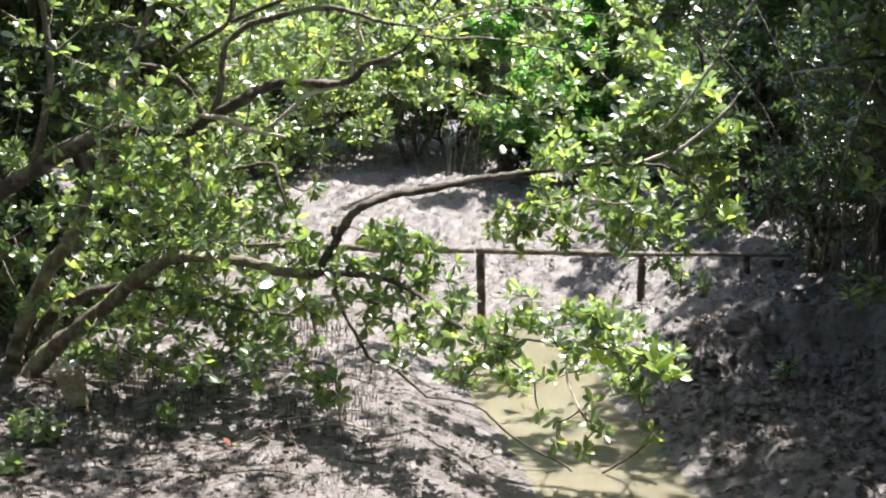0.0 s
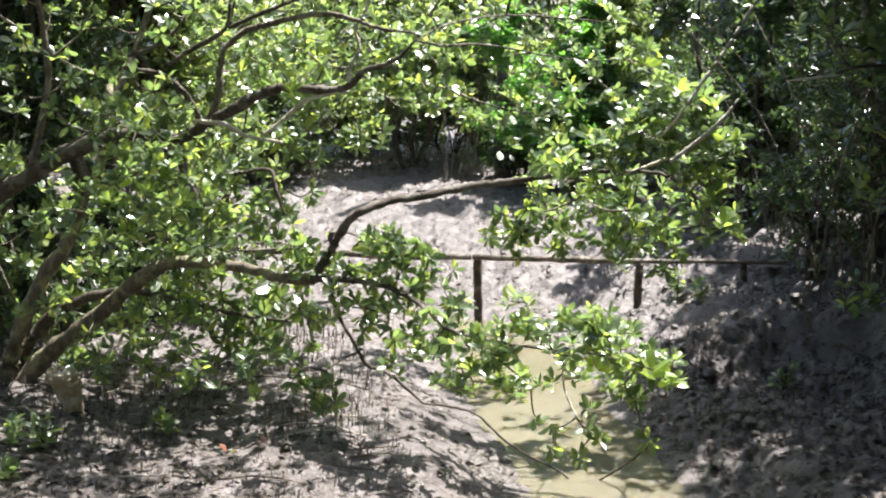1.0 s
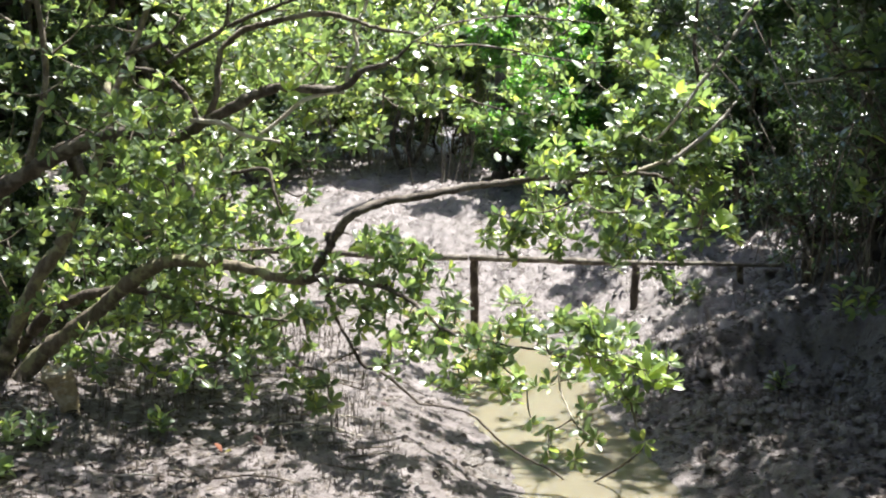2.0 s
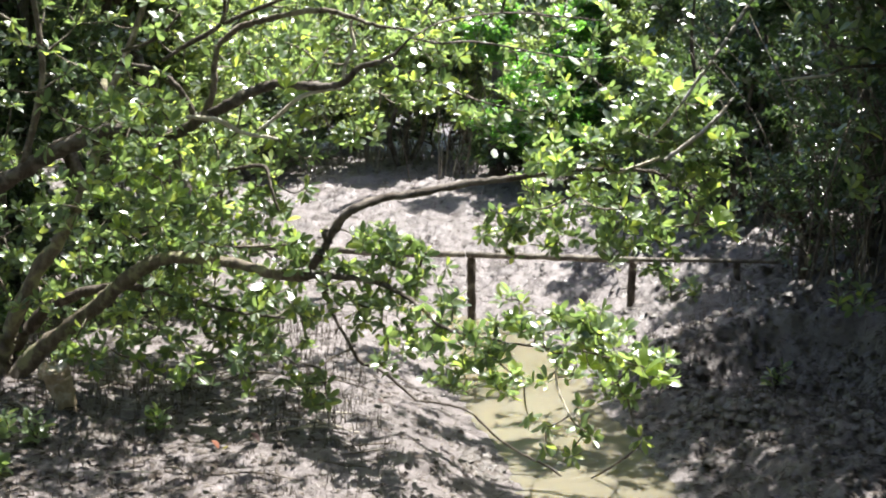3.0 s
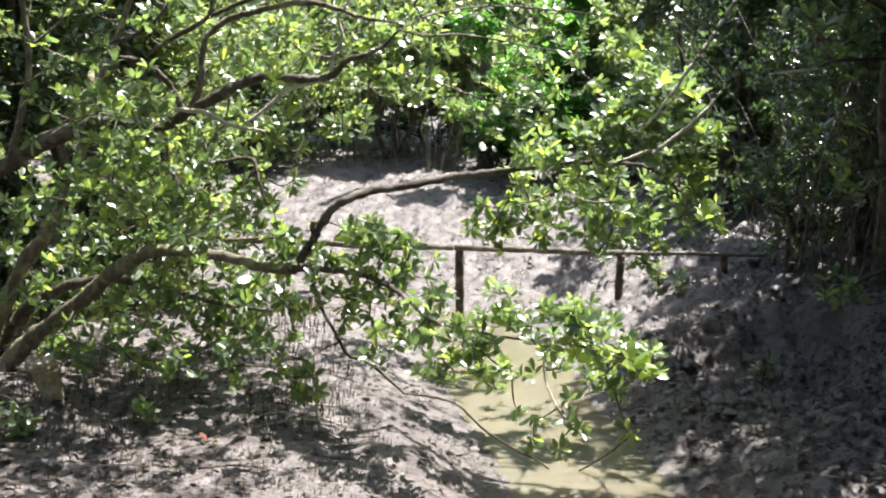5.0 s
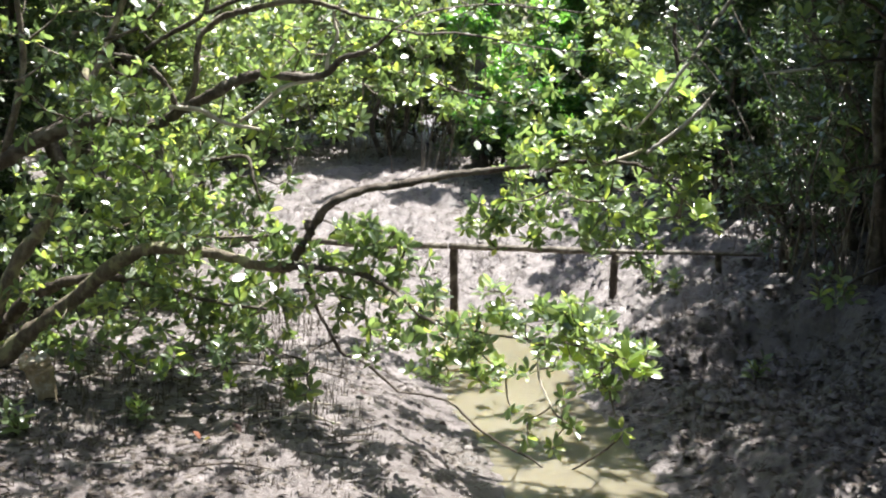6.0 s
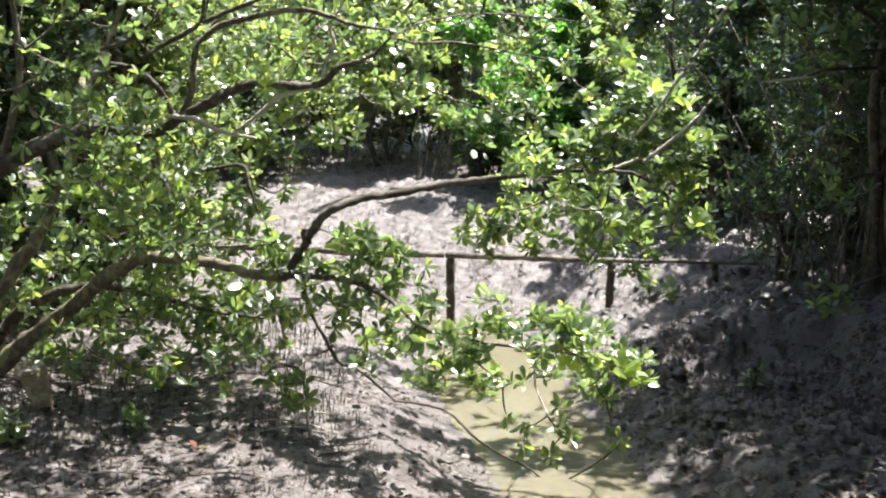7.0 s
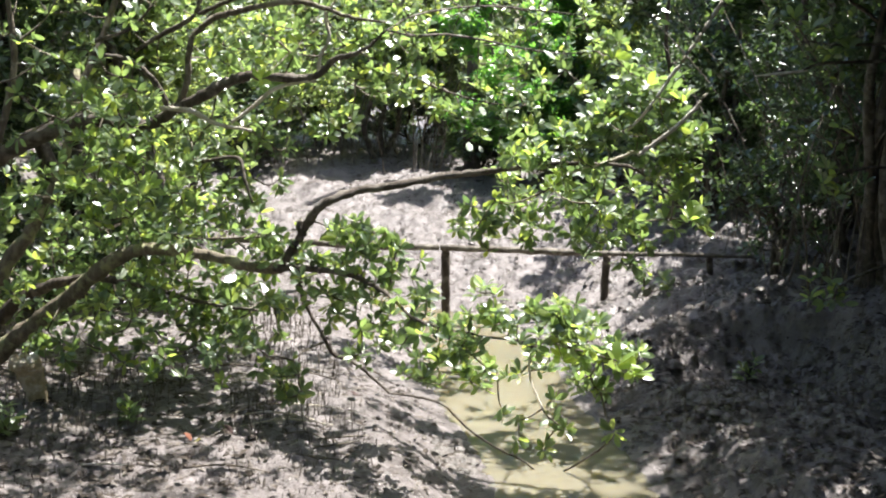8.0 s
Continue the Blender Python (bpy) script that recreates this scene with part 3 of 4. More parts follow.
# thin sprigs that hang to the water: x, y, z, spread, how many
SPRIGS = [(0.64, 7.70, 0.76, 0.02, 1), (0.73, 7.00, 0.92, 0.05, 1), (0.87, 7.00, 0.96, 0.05, 1), (0.97, 6.95, 0.85, 0.05, 1), (0.68, 7.00, 0.79, 0.05, 1), (0.81, 7.00, 0.74, 0.05, 1), (0.90, 6.95, 0.89, 0.05, 1), (0.91, 7.20, 1.00, 0.04, 1), (1.26, 7.00, 0.84, 0.03, 1), (0.78, 7.20, 1.23, 0.05, 1)]
SPRAYS_FAR_SIDE = [(0.93, 8.85, 2.27, 0.21, 8), (1.21, 9.70, 1.91, 0.23, 9), (0.76, 9.80, 1.99, 0.20, 5), (0.63, 9.80, 1.66, 0.18, 5),
    (0.44, 9.80, 1.66, 0.14, 3), (0.98, 9.70, 1.68, 0.20, 7), (1.43, 9.60, 1.70, 0.22, 7), (1.46, 9.60, 2.01, 0.22, 6),
    (1.76, 9.50, 1.94, 0.20, 6), (1.73, 9.50, 1.62, 0.19, 6), (2.10, 9.40, 1.90, 0.17, 5), (2.25, 9.30, 1.81, 0.11, 4),
    (1.88, 8.65, 2.29, 0.16, 8), (1.71, 8.65, 2.57, 0.18, 8), (1.48, 8.75, 2.57, 0.18, 10), (1.82, 8.65, 2.77, 0.15, 9),
    (2.01, 8.65, 2.49, 0.12, 7), (1.64, 8.75, 2.85, 0.12, 6), (1.26, 8.85, 2.44, 0.18, 10)]
# an added crown above, out of sight, placed to dapple the mud
CROWN_BACK = [(-3.80, 10.80, 4.90, 0.90, 18), (-2.40, 10.80, 5.00, 0.90, 8), (-2.80, 10.30, 4.70, 0.80, 18), (-3.40, 10.50, 4.80, 0.80, 16),
    (-1.70, 11.20, 4.50, 0.60, 14), (0.70, 10.30, 4.30, 0.50, 7), (1.20, 10.80, 4.70, 0.60, 7), (-1.20, 11.60, 4.50, 0.60, 18),
    (-0.50, 11.60, 4.40, 0.50, 10), (-2.20, 12.00, 4.60, 0.70, 14), (-3.30, 11.60, 4.40, 0.80, 16)]
CROWN_LEFT = [(-4.20, 9.60, 4.20, 0.80, 20), (-3.00, 9.90, 4.40, 0.80, 18), (-3.30, 8.70, 4.30, 0.80, 18), (-2.30, 8.90, 4.40, 0.80, 24),
    (-1.50, 8.80, 4.20, 0.70, 22), (-2.90, 9.40, 4.70, 0.80, 14), (-3.60, 8.20, 4.10, 0.60, 12), (-1.90, 8.40, 4.10, 0.50, 14),
    (-1.30, 8.70, 4.10, 0.50, 10), (-2.50, 8.10, 4.10, 0.50, 16), (-1.50, 9.00, 4.20, 0.50, 7), (-2.00, 8.00, 4.10, 0.40, 8)]
CROWN_MID = [(-1.10, 9.60, 4.20, 0.70, 3), (-0.60, 8.90, 4.20, 0.60, 14), (-1.10, 9.20, 4.30, 0.50, 5), (0.90, 9.20, 4.10, 0.40, 4),
    (0.30, 9.60, 4.20, 0.50, 8), (-1.00, 8.30, 4.20, 0.50, 8), (-0.30, 8.40, 4.20, 0.50, 8), (0.40, 8.50, 4.10, 0.45, 4),
    (0.00, 8.60, 4.20, 0.40, 5), (-0.70, 8.90, 4.20, 0.40, 5)]
SPRAYS_BEHIND = [(-0.93, 11.00, 2.96, 0.31, 5), (-0.55, 11.50, 2.63, 0.32, 5), (-0.32, 11.00, 3.40, 0.36, 6), (0.08, 11.50, 3.15, 0.37, 7),
    (0.40, 11.50, 3.46, 0.32, 5), (0.36, 12.00, 2.72, 0.33, 3), (0.80, 12.00, 3.31, 0.33, 3), (0.97, 12.00, 2.83, 0.33, 3),
    (1.24, 12.00, 3.21, 0.33, 5), (1.41, 11.50, 2.79, 0.32, 5), (1.62, 12.00, 3.31, 0.33, 5), (1.75, 11.00, 3.01, 0.26, 4),
    (0.64, 12.00, 2.36, 0.28, 4), (0.26, 12.00, 2.36, 0.22, 3), (1.04, 11.50, 2.47, 0.29, 4), (-0.72, 11.00, 3.35, 0.31, 5),
    (-1.23, 11.00, 2.91, 0.31, 5)]
rng = np.random.default_rng(5)
tips = []
for x, y, z, r, n in (CROWN_BACK + CROWN_LEFT + CROWN_MID + SPRAYS_BEHIND + SPRAYS_TOP + SPRAYS_LEFT + SPRAYS_LEFT_BACK + SPRAYS_LOW
                      + SPRAYS_MID + SPRAYS_TIP + SPRAYS_FAR_SIDE):
    n = round(n * 2.35)
    off = rng.normal(0, 1, (n, 3))
    off *= (0.3 + 1.0 * rng.random((n, 1))) * r / np.linalg.norm(off, axis=1)[:, None]
    off[:, 1] *= 1.3
    tips.append(np.concatenate([off + (x, y, z), off], 1))
dense = len(np.concatenate(tips))
for x, y, z, r, n in SPRIGS:
    off = rng.normal(0, 0.7, (n, 3)) * r
    tips.append(np.concatenate([off + (x, y, z), off], 1))
tips = np.concatenate(tips)
out = tips[:, 3:] / 0.3
axes = np.array([0.05, -0.34, 0.85]) + 0.6 * out + rng.normal(0, 0.35, out.shape)
droop = rng.random(len(axes)) < 0.3
axes[droop] -= (0.0, 0.0, 1.25)
tips = tips[:, :3]
under(mesh_object("twigwork", *join_tubes(twigs_between(tips, near_wood, rng), 4), bark), near_tree, "thin grey-brown twigs", "stuff")
LEAF = 0.104
p, m, s = whorls(tips[:dense], axes[:dense], rng, 10, LEAF)
sprig = whorls(tips[dense:], axes[dense:], rng, 11, LEAF)
p, m, s = (np.concatenate(pair) for pair in zip((p, m, s), sprig))
s *= np.clip(p[:, 1] / 8.8, 0.88, 1.05)
nearest = np.argsort(np.where(p[:, 0] > 0.3, p[:, 1], p[:, 1] + 50))
single, rest = nearest[:280], nearest[280:]
under(mesh_object("crown", *leaf_mesh(p[rest], m[rest], s[rest], LEAF_FINE), leaf_near), near_tree,
      "glossy green leaves in whorls", "stuff")
tv, tp = LEAF_FINE
leaf_shape = mesh_object("leaf", tv, tp, leaf_single)
leaf_data = leaf_shape.data
bpy.data.objects.remove(leaf_shape)
for i in single:
    lf = new("leaf", leaf_data)
    lf.parent = wood_parts[int(np.argmin(np.linalg.norm(near_wood - p[i], axis=1)))]
    t4 = Matrix(m[i].tolist()).to_4x4()
    lf.matrix_basis = Matrix.Translation(Vector(p[i])) @ t4 @ Matrix.Scale(float(s[i]), 4)

# rosettes of fresh yellow-green leaves at shoot ends: x, y, z, leaf length
# those on the left stand in for sunlit leaves by their bright colour
ROSETTES = [(1.24, 6.90, 1.29, 0.14), (1.35, 6.95, 1.23, 0.11), (1.14, 7.10, 1.50, 0.11), (0.89, 8.90, 2.33, 0.12), (0.79, 8.90, 2.27, 0.11),
           (1.45, 8.70, 3.04, 0.11), (1.86, 8.30, 2.78, 0.11), (1.63, 8.40, 2.86, 0.12), (2.12, 9.00, 1.85, 0.13), (-1.86, 8.70, 0.70, 0.10),
           (-1.36, 8.70, 0.61, 0.10), (-2.11, 8.70, 2.14, 0.11), (-1.83, 8.60, 2.10, 0.11), (-1.98, 8.70, 1.84, 0.11), (-2.40, 8.80, 2.05, 0.11),
           (-2.29, 8.80, 1.82, 0.11), (-2.83, 9.10, 1.95, 0.10), (-2.63, 9.00, 2.71, 0.10), (-1.62, 8.70, 1.54, 0.10), (-1.70, 8.80, 2.11, 0.10),
           (-1.12, 9.20, 2.83, 0.10), (1.08, 9.00, 2.09, 0.11), (0.93, 7.00, 1.29, 0.10)]
young_shape = mesh_object("leaf", tv, tp, leaf_young)
young_data = young_shape.data
bpy.data.objects.remove(young_shape)
for x, y, z, size in ROSETTES:
    spot = np.array([[x, y, z]])
    limb = wood_parts[int(np.argmin(np.linalg.norm(near_wood - spot, axis=1)))]
    near_end = tips[int(np.argmin(np.linalg.norm(tips - spot, axis=1)))]
    branch("shoot", [(*near_end, 0.004), (*((near_end + spot[0]) / 2 - (0, 0, 0.01)), 0.0035), (x, y, z, 0.003)], bark, limb, sides=5, knobs=0.1)
    p, m, s = whorls(spot, np.array([[0.1, -0.45, 0.8]]) + rng.normal(0, 0.15, (1, 3)), rng, 9, size, (30, 75), 0.0)
    for i in range(len(p)):
        lf = new("leaf", young_data)
        lf.parent = limb
        lf.matrix_basis = Matrix.Translation(Vector(p[i])) @ Matrix(m[i].tolist()).to_4x4() @ Matrix.Scale(float(s[i]), 4)
# broad glossy leaves, tilted to throw the sun's glint at the camera: x, y, z, length
GLOSSY = [(-0.06, 9.60, 2.64, 0.163), (0.58, 9.80, 2.58, 0.119), (0.47, 9.60, 2.31, 0.111), (0.57, 9.70, 2.28, 0.070),
          (-0.60, 9.60, 2.49, 0.099), (-0.47, 9.60, 2.45, 0.081), (0.11, 9.70, 2.77, 0.077), (1.07, 9.50, 3.04, 0.127),
          (0.42, 9.80, 3.32, 0.131), (-0.17, 9.60, 3.10, 0.104), (-1.29, 8.70, 1.40, 0.116), (-1.05, 8.70, 1.35, 0.127),
          (-2.19, 9.20, 1.33, 0.134), (-2.27, 9.30, 2.70, 0.135), (-3.24, 9.20, 3.20, 0.122), (1.99, 8.60, 2.26, 0.104),
          (2.07, 9.10, 2.01, 0.132), (1.63, 8.50, 2.86, 0.113), (1.61, 8.60, 2.64, 0.104), (-1.48, 8.70, 0.76, 0.105),
          (-0.37, 9.60, 3.04, 0.093), (-1.75, 9.20, 1.54, 0.100), (-0.11, 9.60, 2.99, 0.081)]
for x, y, z, size in GLOSSY:
    nrm = np.array([0.24, -0.56, 0.79]) + rng.normal(0, 0.1, 3)
    nrm /= np.linalg.norm(nrm)
    al = np.cross(nrm, rng.normal(0, 1, 3))
    al /= np.linalg.norm(al)
    lf = new("leaf", leaf_data)
    lf.parent = wood_parts[int(np.argmin(np.linalg.norm(near_wood - (x, y, z), axis=1)))]
    lf.matrix_basis = (Matrix.Translation(Vector(np.array([x, y, z]) - al * size / 2)) @ Matrix(np.stack([np.cross(al, nrm), al, nrm], -1).tolist()).to_4x4()
                       @ Matrix.Diagonal((size * 1.4, size, size * 0.5, 1)))


# ---- the other mangroves ----
def mangrove(name, label, x, y, height, spread, whorl_count, leaf_mat, seed, leaf=0.12, low=0.12, lean=(0.0, 0.0), stems=2, wood=None,
             per=8, group="mangroves round the creek", blade=LEAF_SMALL):
    """Multi-stemmed mangrove: stems, limbs that carry clumps of leaf whorls, leaves from near the ground to the top."""
    g = np.random.default_rng(seed)
    z0 = float(ground_z(x, y)) - 0.05
    tree = thing(name, (x, y, z0), label, "tree", group)
    wood = wood or bark_dark
    nodes, clumps = [], []
    for k in range(stems):
        a = g.random() * 6.28
        top = np.array([x + lean[0] * height + math.cos(a) * spread * 0.45, y + lean[1] * height + math.sin(a) * spread * 0.45, z0 + height * (0.75 + 0.2 * g.random())])
        foot = np.array([x + 0.18 * math.cos(a), y + 0.18 * math.sin(a), z0])
        r = 0.018 * height / math.sqrt(stems) + 0.02
        pts = [(*(foot + (top - foot) * t + np.append(g.normal(0, 0.10, 2) * (0 < t), 0)), r * (1 - 0.8 * t)) for t in (0, 0.2, 0.45, 0.7, 1)]
        branch("stem", pts, wood, tree, sides=8, seed=seed + k, wiggle=0.02)
        path = spline(pts, 7)
        nodes.append(path[2:, :3])
        for j in range(8):
            t = low + (1 - low) * (j + g.random()) / 8
            b = path[int(t * (len(path) - 1))]
            az = g.random() * 6.28
            ln = spread * (0.5 + 0.5 * g.random()) * (1.05 - 0.5 * t)
            e = b[:3] + np.array([math.cos(az) * ln, math.sin(az) * ln, ln * (0.1 + 0.5 * g.random())])
            c = (b[:3] + e) / 2 + g.normal(0, 0.08, 3) * ln
            br = b[3] * 0.55
            lp = [(*b[:3], br), (*c, br * 0.7), (*e, br * 0.25)]
            branch("limb", lp, wood, tree, sides=6, seed=seed + 9 * j + k, wiggle=0.02)
            nodes.append(spline(lp, 5)[2:, :3])
            clumps += [(e, 0.42 * ln), (c, 0.45 * ln)]
    nodes = np.concatenate(nodes)
    share = whorl_count // len(clumps)
    tips = []
    for c, r in clumps:
        off = g.normal(0, 1, (share, 3))
        off *= (0.3 + 0.8 * g.random((share, 1))) * r / np.linalg.norm(off, axis=1)[:, None]
        tips.append(np.concatenate([off * (1, 1, 0.75) + c, off / r], 1))
    tips = np.concatenate(tips)
    tips = tips[tips[:, 2] > z0 + 0.25]
    ax = np.array([0, 0, 0.8]) + 0.7 * tips[:, 3:] + g.normal(0, 0.35, (len(tips), 3))
    pick = g.permutation(len(tips))[:80]
    under(mesh_object("twigwork", *join_tubes(twigs_between(tips[pick, :3], nodes, g), 3), wood), tree, kind="stuff")
    p, m, s = whorls(tips[:, :3], ax, g, per, leaf)
    under(mesh_object("crown", *leaf_mesh(p, m, s, blade), leaf_mat), tree, kind="stuff")
    return tree


DARK = "dense mangrove in shade-toned leaves shading the muddy bank"
FAR = "sunlit green mangrove behind the far mud bank"
LEFT = "leafy mangrove standing behind the near one"
TALL = "added mangrove, its crown out of view, that shades the bank"
# right-hand trees in shade: the darker leaf copy carries part of it
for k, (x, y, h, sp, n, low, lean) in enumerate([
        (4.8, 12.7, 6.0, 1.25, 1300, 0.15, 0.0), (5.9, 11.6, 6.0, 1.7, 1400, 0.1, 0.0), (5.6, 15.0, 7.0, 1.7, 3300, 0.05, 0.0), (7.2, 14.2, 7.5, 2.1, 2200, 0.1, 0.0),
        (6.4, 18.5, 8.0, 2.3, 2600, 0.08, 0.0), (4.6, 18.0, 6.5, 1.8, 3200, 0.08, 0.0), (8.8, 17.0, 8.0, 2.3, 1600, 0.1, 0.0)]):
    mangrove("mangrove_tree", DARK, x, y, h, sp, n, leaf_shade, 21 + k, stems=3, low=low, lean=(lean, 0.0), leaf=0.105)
# added to shade the bank; their crowns lie above the view
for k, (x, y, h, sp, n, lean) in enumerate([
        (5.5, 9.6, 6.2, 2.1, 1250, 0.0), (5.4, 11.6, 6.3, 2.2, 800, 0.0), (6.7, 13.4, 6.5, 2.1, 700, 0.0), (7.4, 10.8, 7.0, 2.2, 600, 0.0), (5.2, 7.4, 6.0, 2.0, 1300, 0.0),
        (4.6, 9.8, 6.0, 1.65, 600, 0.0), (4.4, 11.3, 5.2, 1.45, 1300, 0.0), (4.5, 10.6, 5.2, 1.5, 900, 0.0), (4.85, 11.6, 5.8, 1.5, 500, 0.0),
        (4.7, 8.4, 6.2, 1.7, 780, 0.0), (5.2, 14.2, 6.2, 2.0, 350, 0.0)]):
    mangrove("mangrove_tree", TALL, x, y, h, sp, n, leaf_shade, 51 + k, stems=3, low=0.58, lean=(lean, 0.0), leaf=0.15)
# the last one's crown is out of view, added to shade the left corner
for k, (x, y, h, sp, n, low) in enumerate([
        (-4.6, 12.8, 7.0, 1.8, 2300, 0.38), (-6.4, 14.5, 7.0, 2.0, 1600, 0.12), (-3.6, 17.8, 4.2, 1.6, 1800, 0.12), (-6.0, 19.0, 5.0, 2.1, 1800, 0.12), (-2.7, 13.2, 6.2, 1.6, 2800, 0.5),
        (-4.5, 11.6, 6.4, 1.4, 2000, 0.36), (-3.6, 12.6, 7.5, 1.8, 2400, 0.62)]):
    # two of these take the shade-toned leaf, to darken the upper left
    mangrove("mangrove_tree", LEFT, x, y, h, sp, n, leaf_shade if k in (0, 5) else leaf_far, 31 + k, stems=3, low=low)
# shrubs in shade-toned leaves fill in the dark understory
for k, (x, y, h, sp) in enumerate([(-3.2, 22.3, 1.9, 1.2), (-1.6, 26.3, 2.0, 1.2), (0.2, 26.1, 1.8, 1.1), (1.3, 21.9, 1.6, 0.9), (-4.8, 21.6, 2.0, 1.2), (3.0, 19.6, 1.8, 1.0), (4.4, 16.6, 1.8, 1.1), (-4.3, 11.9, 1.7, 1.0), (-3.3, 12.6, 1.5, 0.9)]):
    mangrove("mangrove_shrub", "low mangrove shrub in shade-toned leaves under the trees", x, y, h, sp, 900, leaf_shade, 191 + k, low=0.1, stems=3, group="shrubs under the trees")
mangrove("mangrove_shrub", "sparse low mangrove shrub at the edge of the hollow bank", 4.0, 12.4, 1.5, 1.0, 340, leaf_shade, 211, low=0.25, stems=3, leaf=0.085, group="shrubs under the trees")
mangrove("mangrove_tree", "bright lush green mangrove above the far bank", 1.7, 20.8, 3.5, 1.3, 2600, leaf_lush, 41, low=0.22, per=9, stems=3, blade=LEAF_PLAIN)
old_trunk = thing("mangrove_tree", (1.12, 21.6, 0.6), "old mangrove with a thick dark trunk behind the lush one", "tree", "mangroves round the creek")
branch("trunk", [(1.12, 21.6, 0.5, 0.17), (1.10, 21.6, 2.0, 0.14), (1.16, 21.65, 3.6, 0.13), (1.10, 21.7, 6.5, 0.10), (1.25, 21.8, 9.5, 0.05)], bark_dark, old_trunk, sides=10, knobs=0.2, seed=12)
branch("limb", [(1.12, 21.65, 3.3, 0.05), (1.5, 21.5, 3.7, 0.04), (2.0, 21.4, 4.6, 0.02)], bark_dark, old_trunk, sides=7, seed=13)
branch("limb", [(1.14, 21.65, 4.2, 0.05), (0.6, 21.5, 4.7, 0.035), (0.1, 21.4, 5.6, 0.02)], bark_dark, old_trunk, sides=7, seed=14)
for k, (x, y, h, sp, n, low) in enumerate([
        (-0.7, 23.4, 3.9, 1.6, 2400, 0.4), (3.2, 21.6, 3.7, 1.5, 2400, 0.12), (-2.9, 23.6, 4.0, 1.7, 2400, 0.35), (-5.2, 23.2, 4.4, 1.8, 2200, 0.12),
        (5.4, 22.5, 4.5, 1.9, 2200, 0.1), (-8.2, 23.5, 5.0, 2.2, 1700, 0.1), (8.4, 23.0, 5.5, 2.2, 1700, 0.1), (1.0, 24.8, 4.6, 1.9, 2400, 0.3),
        (-1.9, 26.0, 5.0, 2.0, 1800, 0.1), (3.9, 25.6, 5.2, 2.0, 1800, 0.1), (3.7, 15.9, 3.9, 1.2, 700, 0.32)]):
    # the right-hand trees and the nearest one get the shade-toned leaf
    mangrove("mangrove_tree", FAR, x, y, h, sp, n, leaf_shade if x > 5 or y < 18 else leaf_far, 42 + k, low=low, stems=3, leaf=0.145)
# unseen trees round the camera, added to cut the sky light on the banks
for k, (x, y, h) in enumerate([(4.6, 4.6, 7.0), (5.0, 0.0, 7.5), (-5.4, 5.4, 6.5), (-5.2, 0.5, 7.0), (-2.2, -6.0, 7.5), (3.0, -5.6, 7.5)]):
    mangrove("mangrove_tree", "unseen tall mangrove added on the near bank to block sky light", x, y, h, 2.2, 500, leaf_shade, 91 + k, low=0.15, stems=2, leaf=0.22)
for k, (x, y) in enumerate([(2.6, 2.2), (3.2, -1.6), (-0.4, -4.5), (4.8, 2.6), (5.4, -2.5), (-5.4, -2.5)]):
    mangrove("mangrove_tree", "unseen tall mangrove of woods added on the near bank to block sky light", x, y, 8.5, 2.8, 1500, leaf_shade, 121 + k, low=0.6, stems=2, leaf=0.27)
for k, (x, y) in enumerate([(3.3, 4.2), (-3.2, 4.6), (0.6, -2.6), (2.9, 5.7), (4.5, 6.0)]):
    mangrove("mangrove_tree", "unseen tall mangrove added to arch over the near bank and block sky light", x, y, 8.5, 2.6, 1300, leaf_shade, 97 + k, low=0.55, stems=2, leaf=0.25)


def woods(name, label, n, x_span, y_span, leaf, seed, leaf_mat):
    """A belt of forest, too far or too dense to tell its trees apart."""
    g = np.random.default_rng(seed)
    x = g.uniform(*x_span, n)
    y = g.uniform(*y_span, n)
    h = 11.0 + 2.2 * smooth_noise(x * 0.35, y * 0.35, 8)
    z = 0.4 + h * g.random(n) ** 0.9
    ax = np.array([0, -0.2, 0.8]) + g.normal(0, 0.5, (n, 3))
    p, m, s = whorls(np.stack([x, y, z], 1), ax, g, 6, leaf)
    tagged(mesh_object(name, *leaf_mesh(p, m, s, LEAF_SMALL), leaf_mat), label, "forest", kind="stuff")


woods("far_woods", "distant belt of dense green mangrove forest", 14000, (-15, 6.3), (27.5, 31), 0.27, 61, leaf_far)
# right part of the belt, darkened through its leaf colour
woods("far_woods", "distant belt of dense mangrove forest in shade-toned leaves", 6000, (6.3, 15), (27.5, 31), 0.27, 66, leaf_shade)
# three belts outside the view, added to screen off low sky light
woods("unseen_near_woods", "unseen belt of forest added behind the near bank to block the sky", 5000, (-14, 14), (-12, -8), 0.5, 62, leaf_shade)
woods("unseen_side_woods", "unseen belt of forest added beside the creek to block the sky", 4500, (-13, -9), (-9, 20), 0.5, 63, leaf_shade)
woods("unseen_side_woods", "unseen belt of forest added beyond the bank to block the sky", 4500, (9.5, 13), (-9, 20), 0.5, 64, leaf_shade)
g = np.random.default_rng(65)
trunks = []
for k in range(60):
    x, y = g.uniform(-20, 20), g.uniform(29, 34)
    lean = g.normal(0, 0.4, 2)
    trunks.append(spline([(x, y, 0.2, 0.09), (x + lean[0], y + lean[1], 4, 0.06), (x + 2 * lean[0], y + lean[1], 9, 0.03)], 4))
tagged(mesh_object("far_trunks", *join_tubes(trunks, 6), bark_dark), "dark trunks of the distant forest", "trunks", kind="stuff")


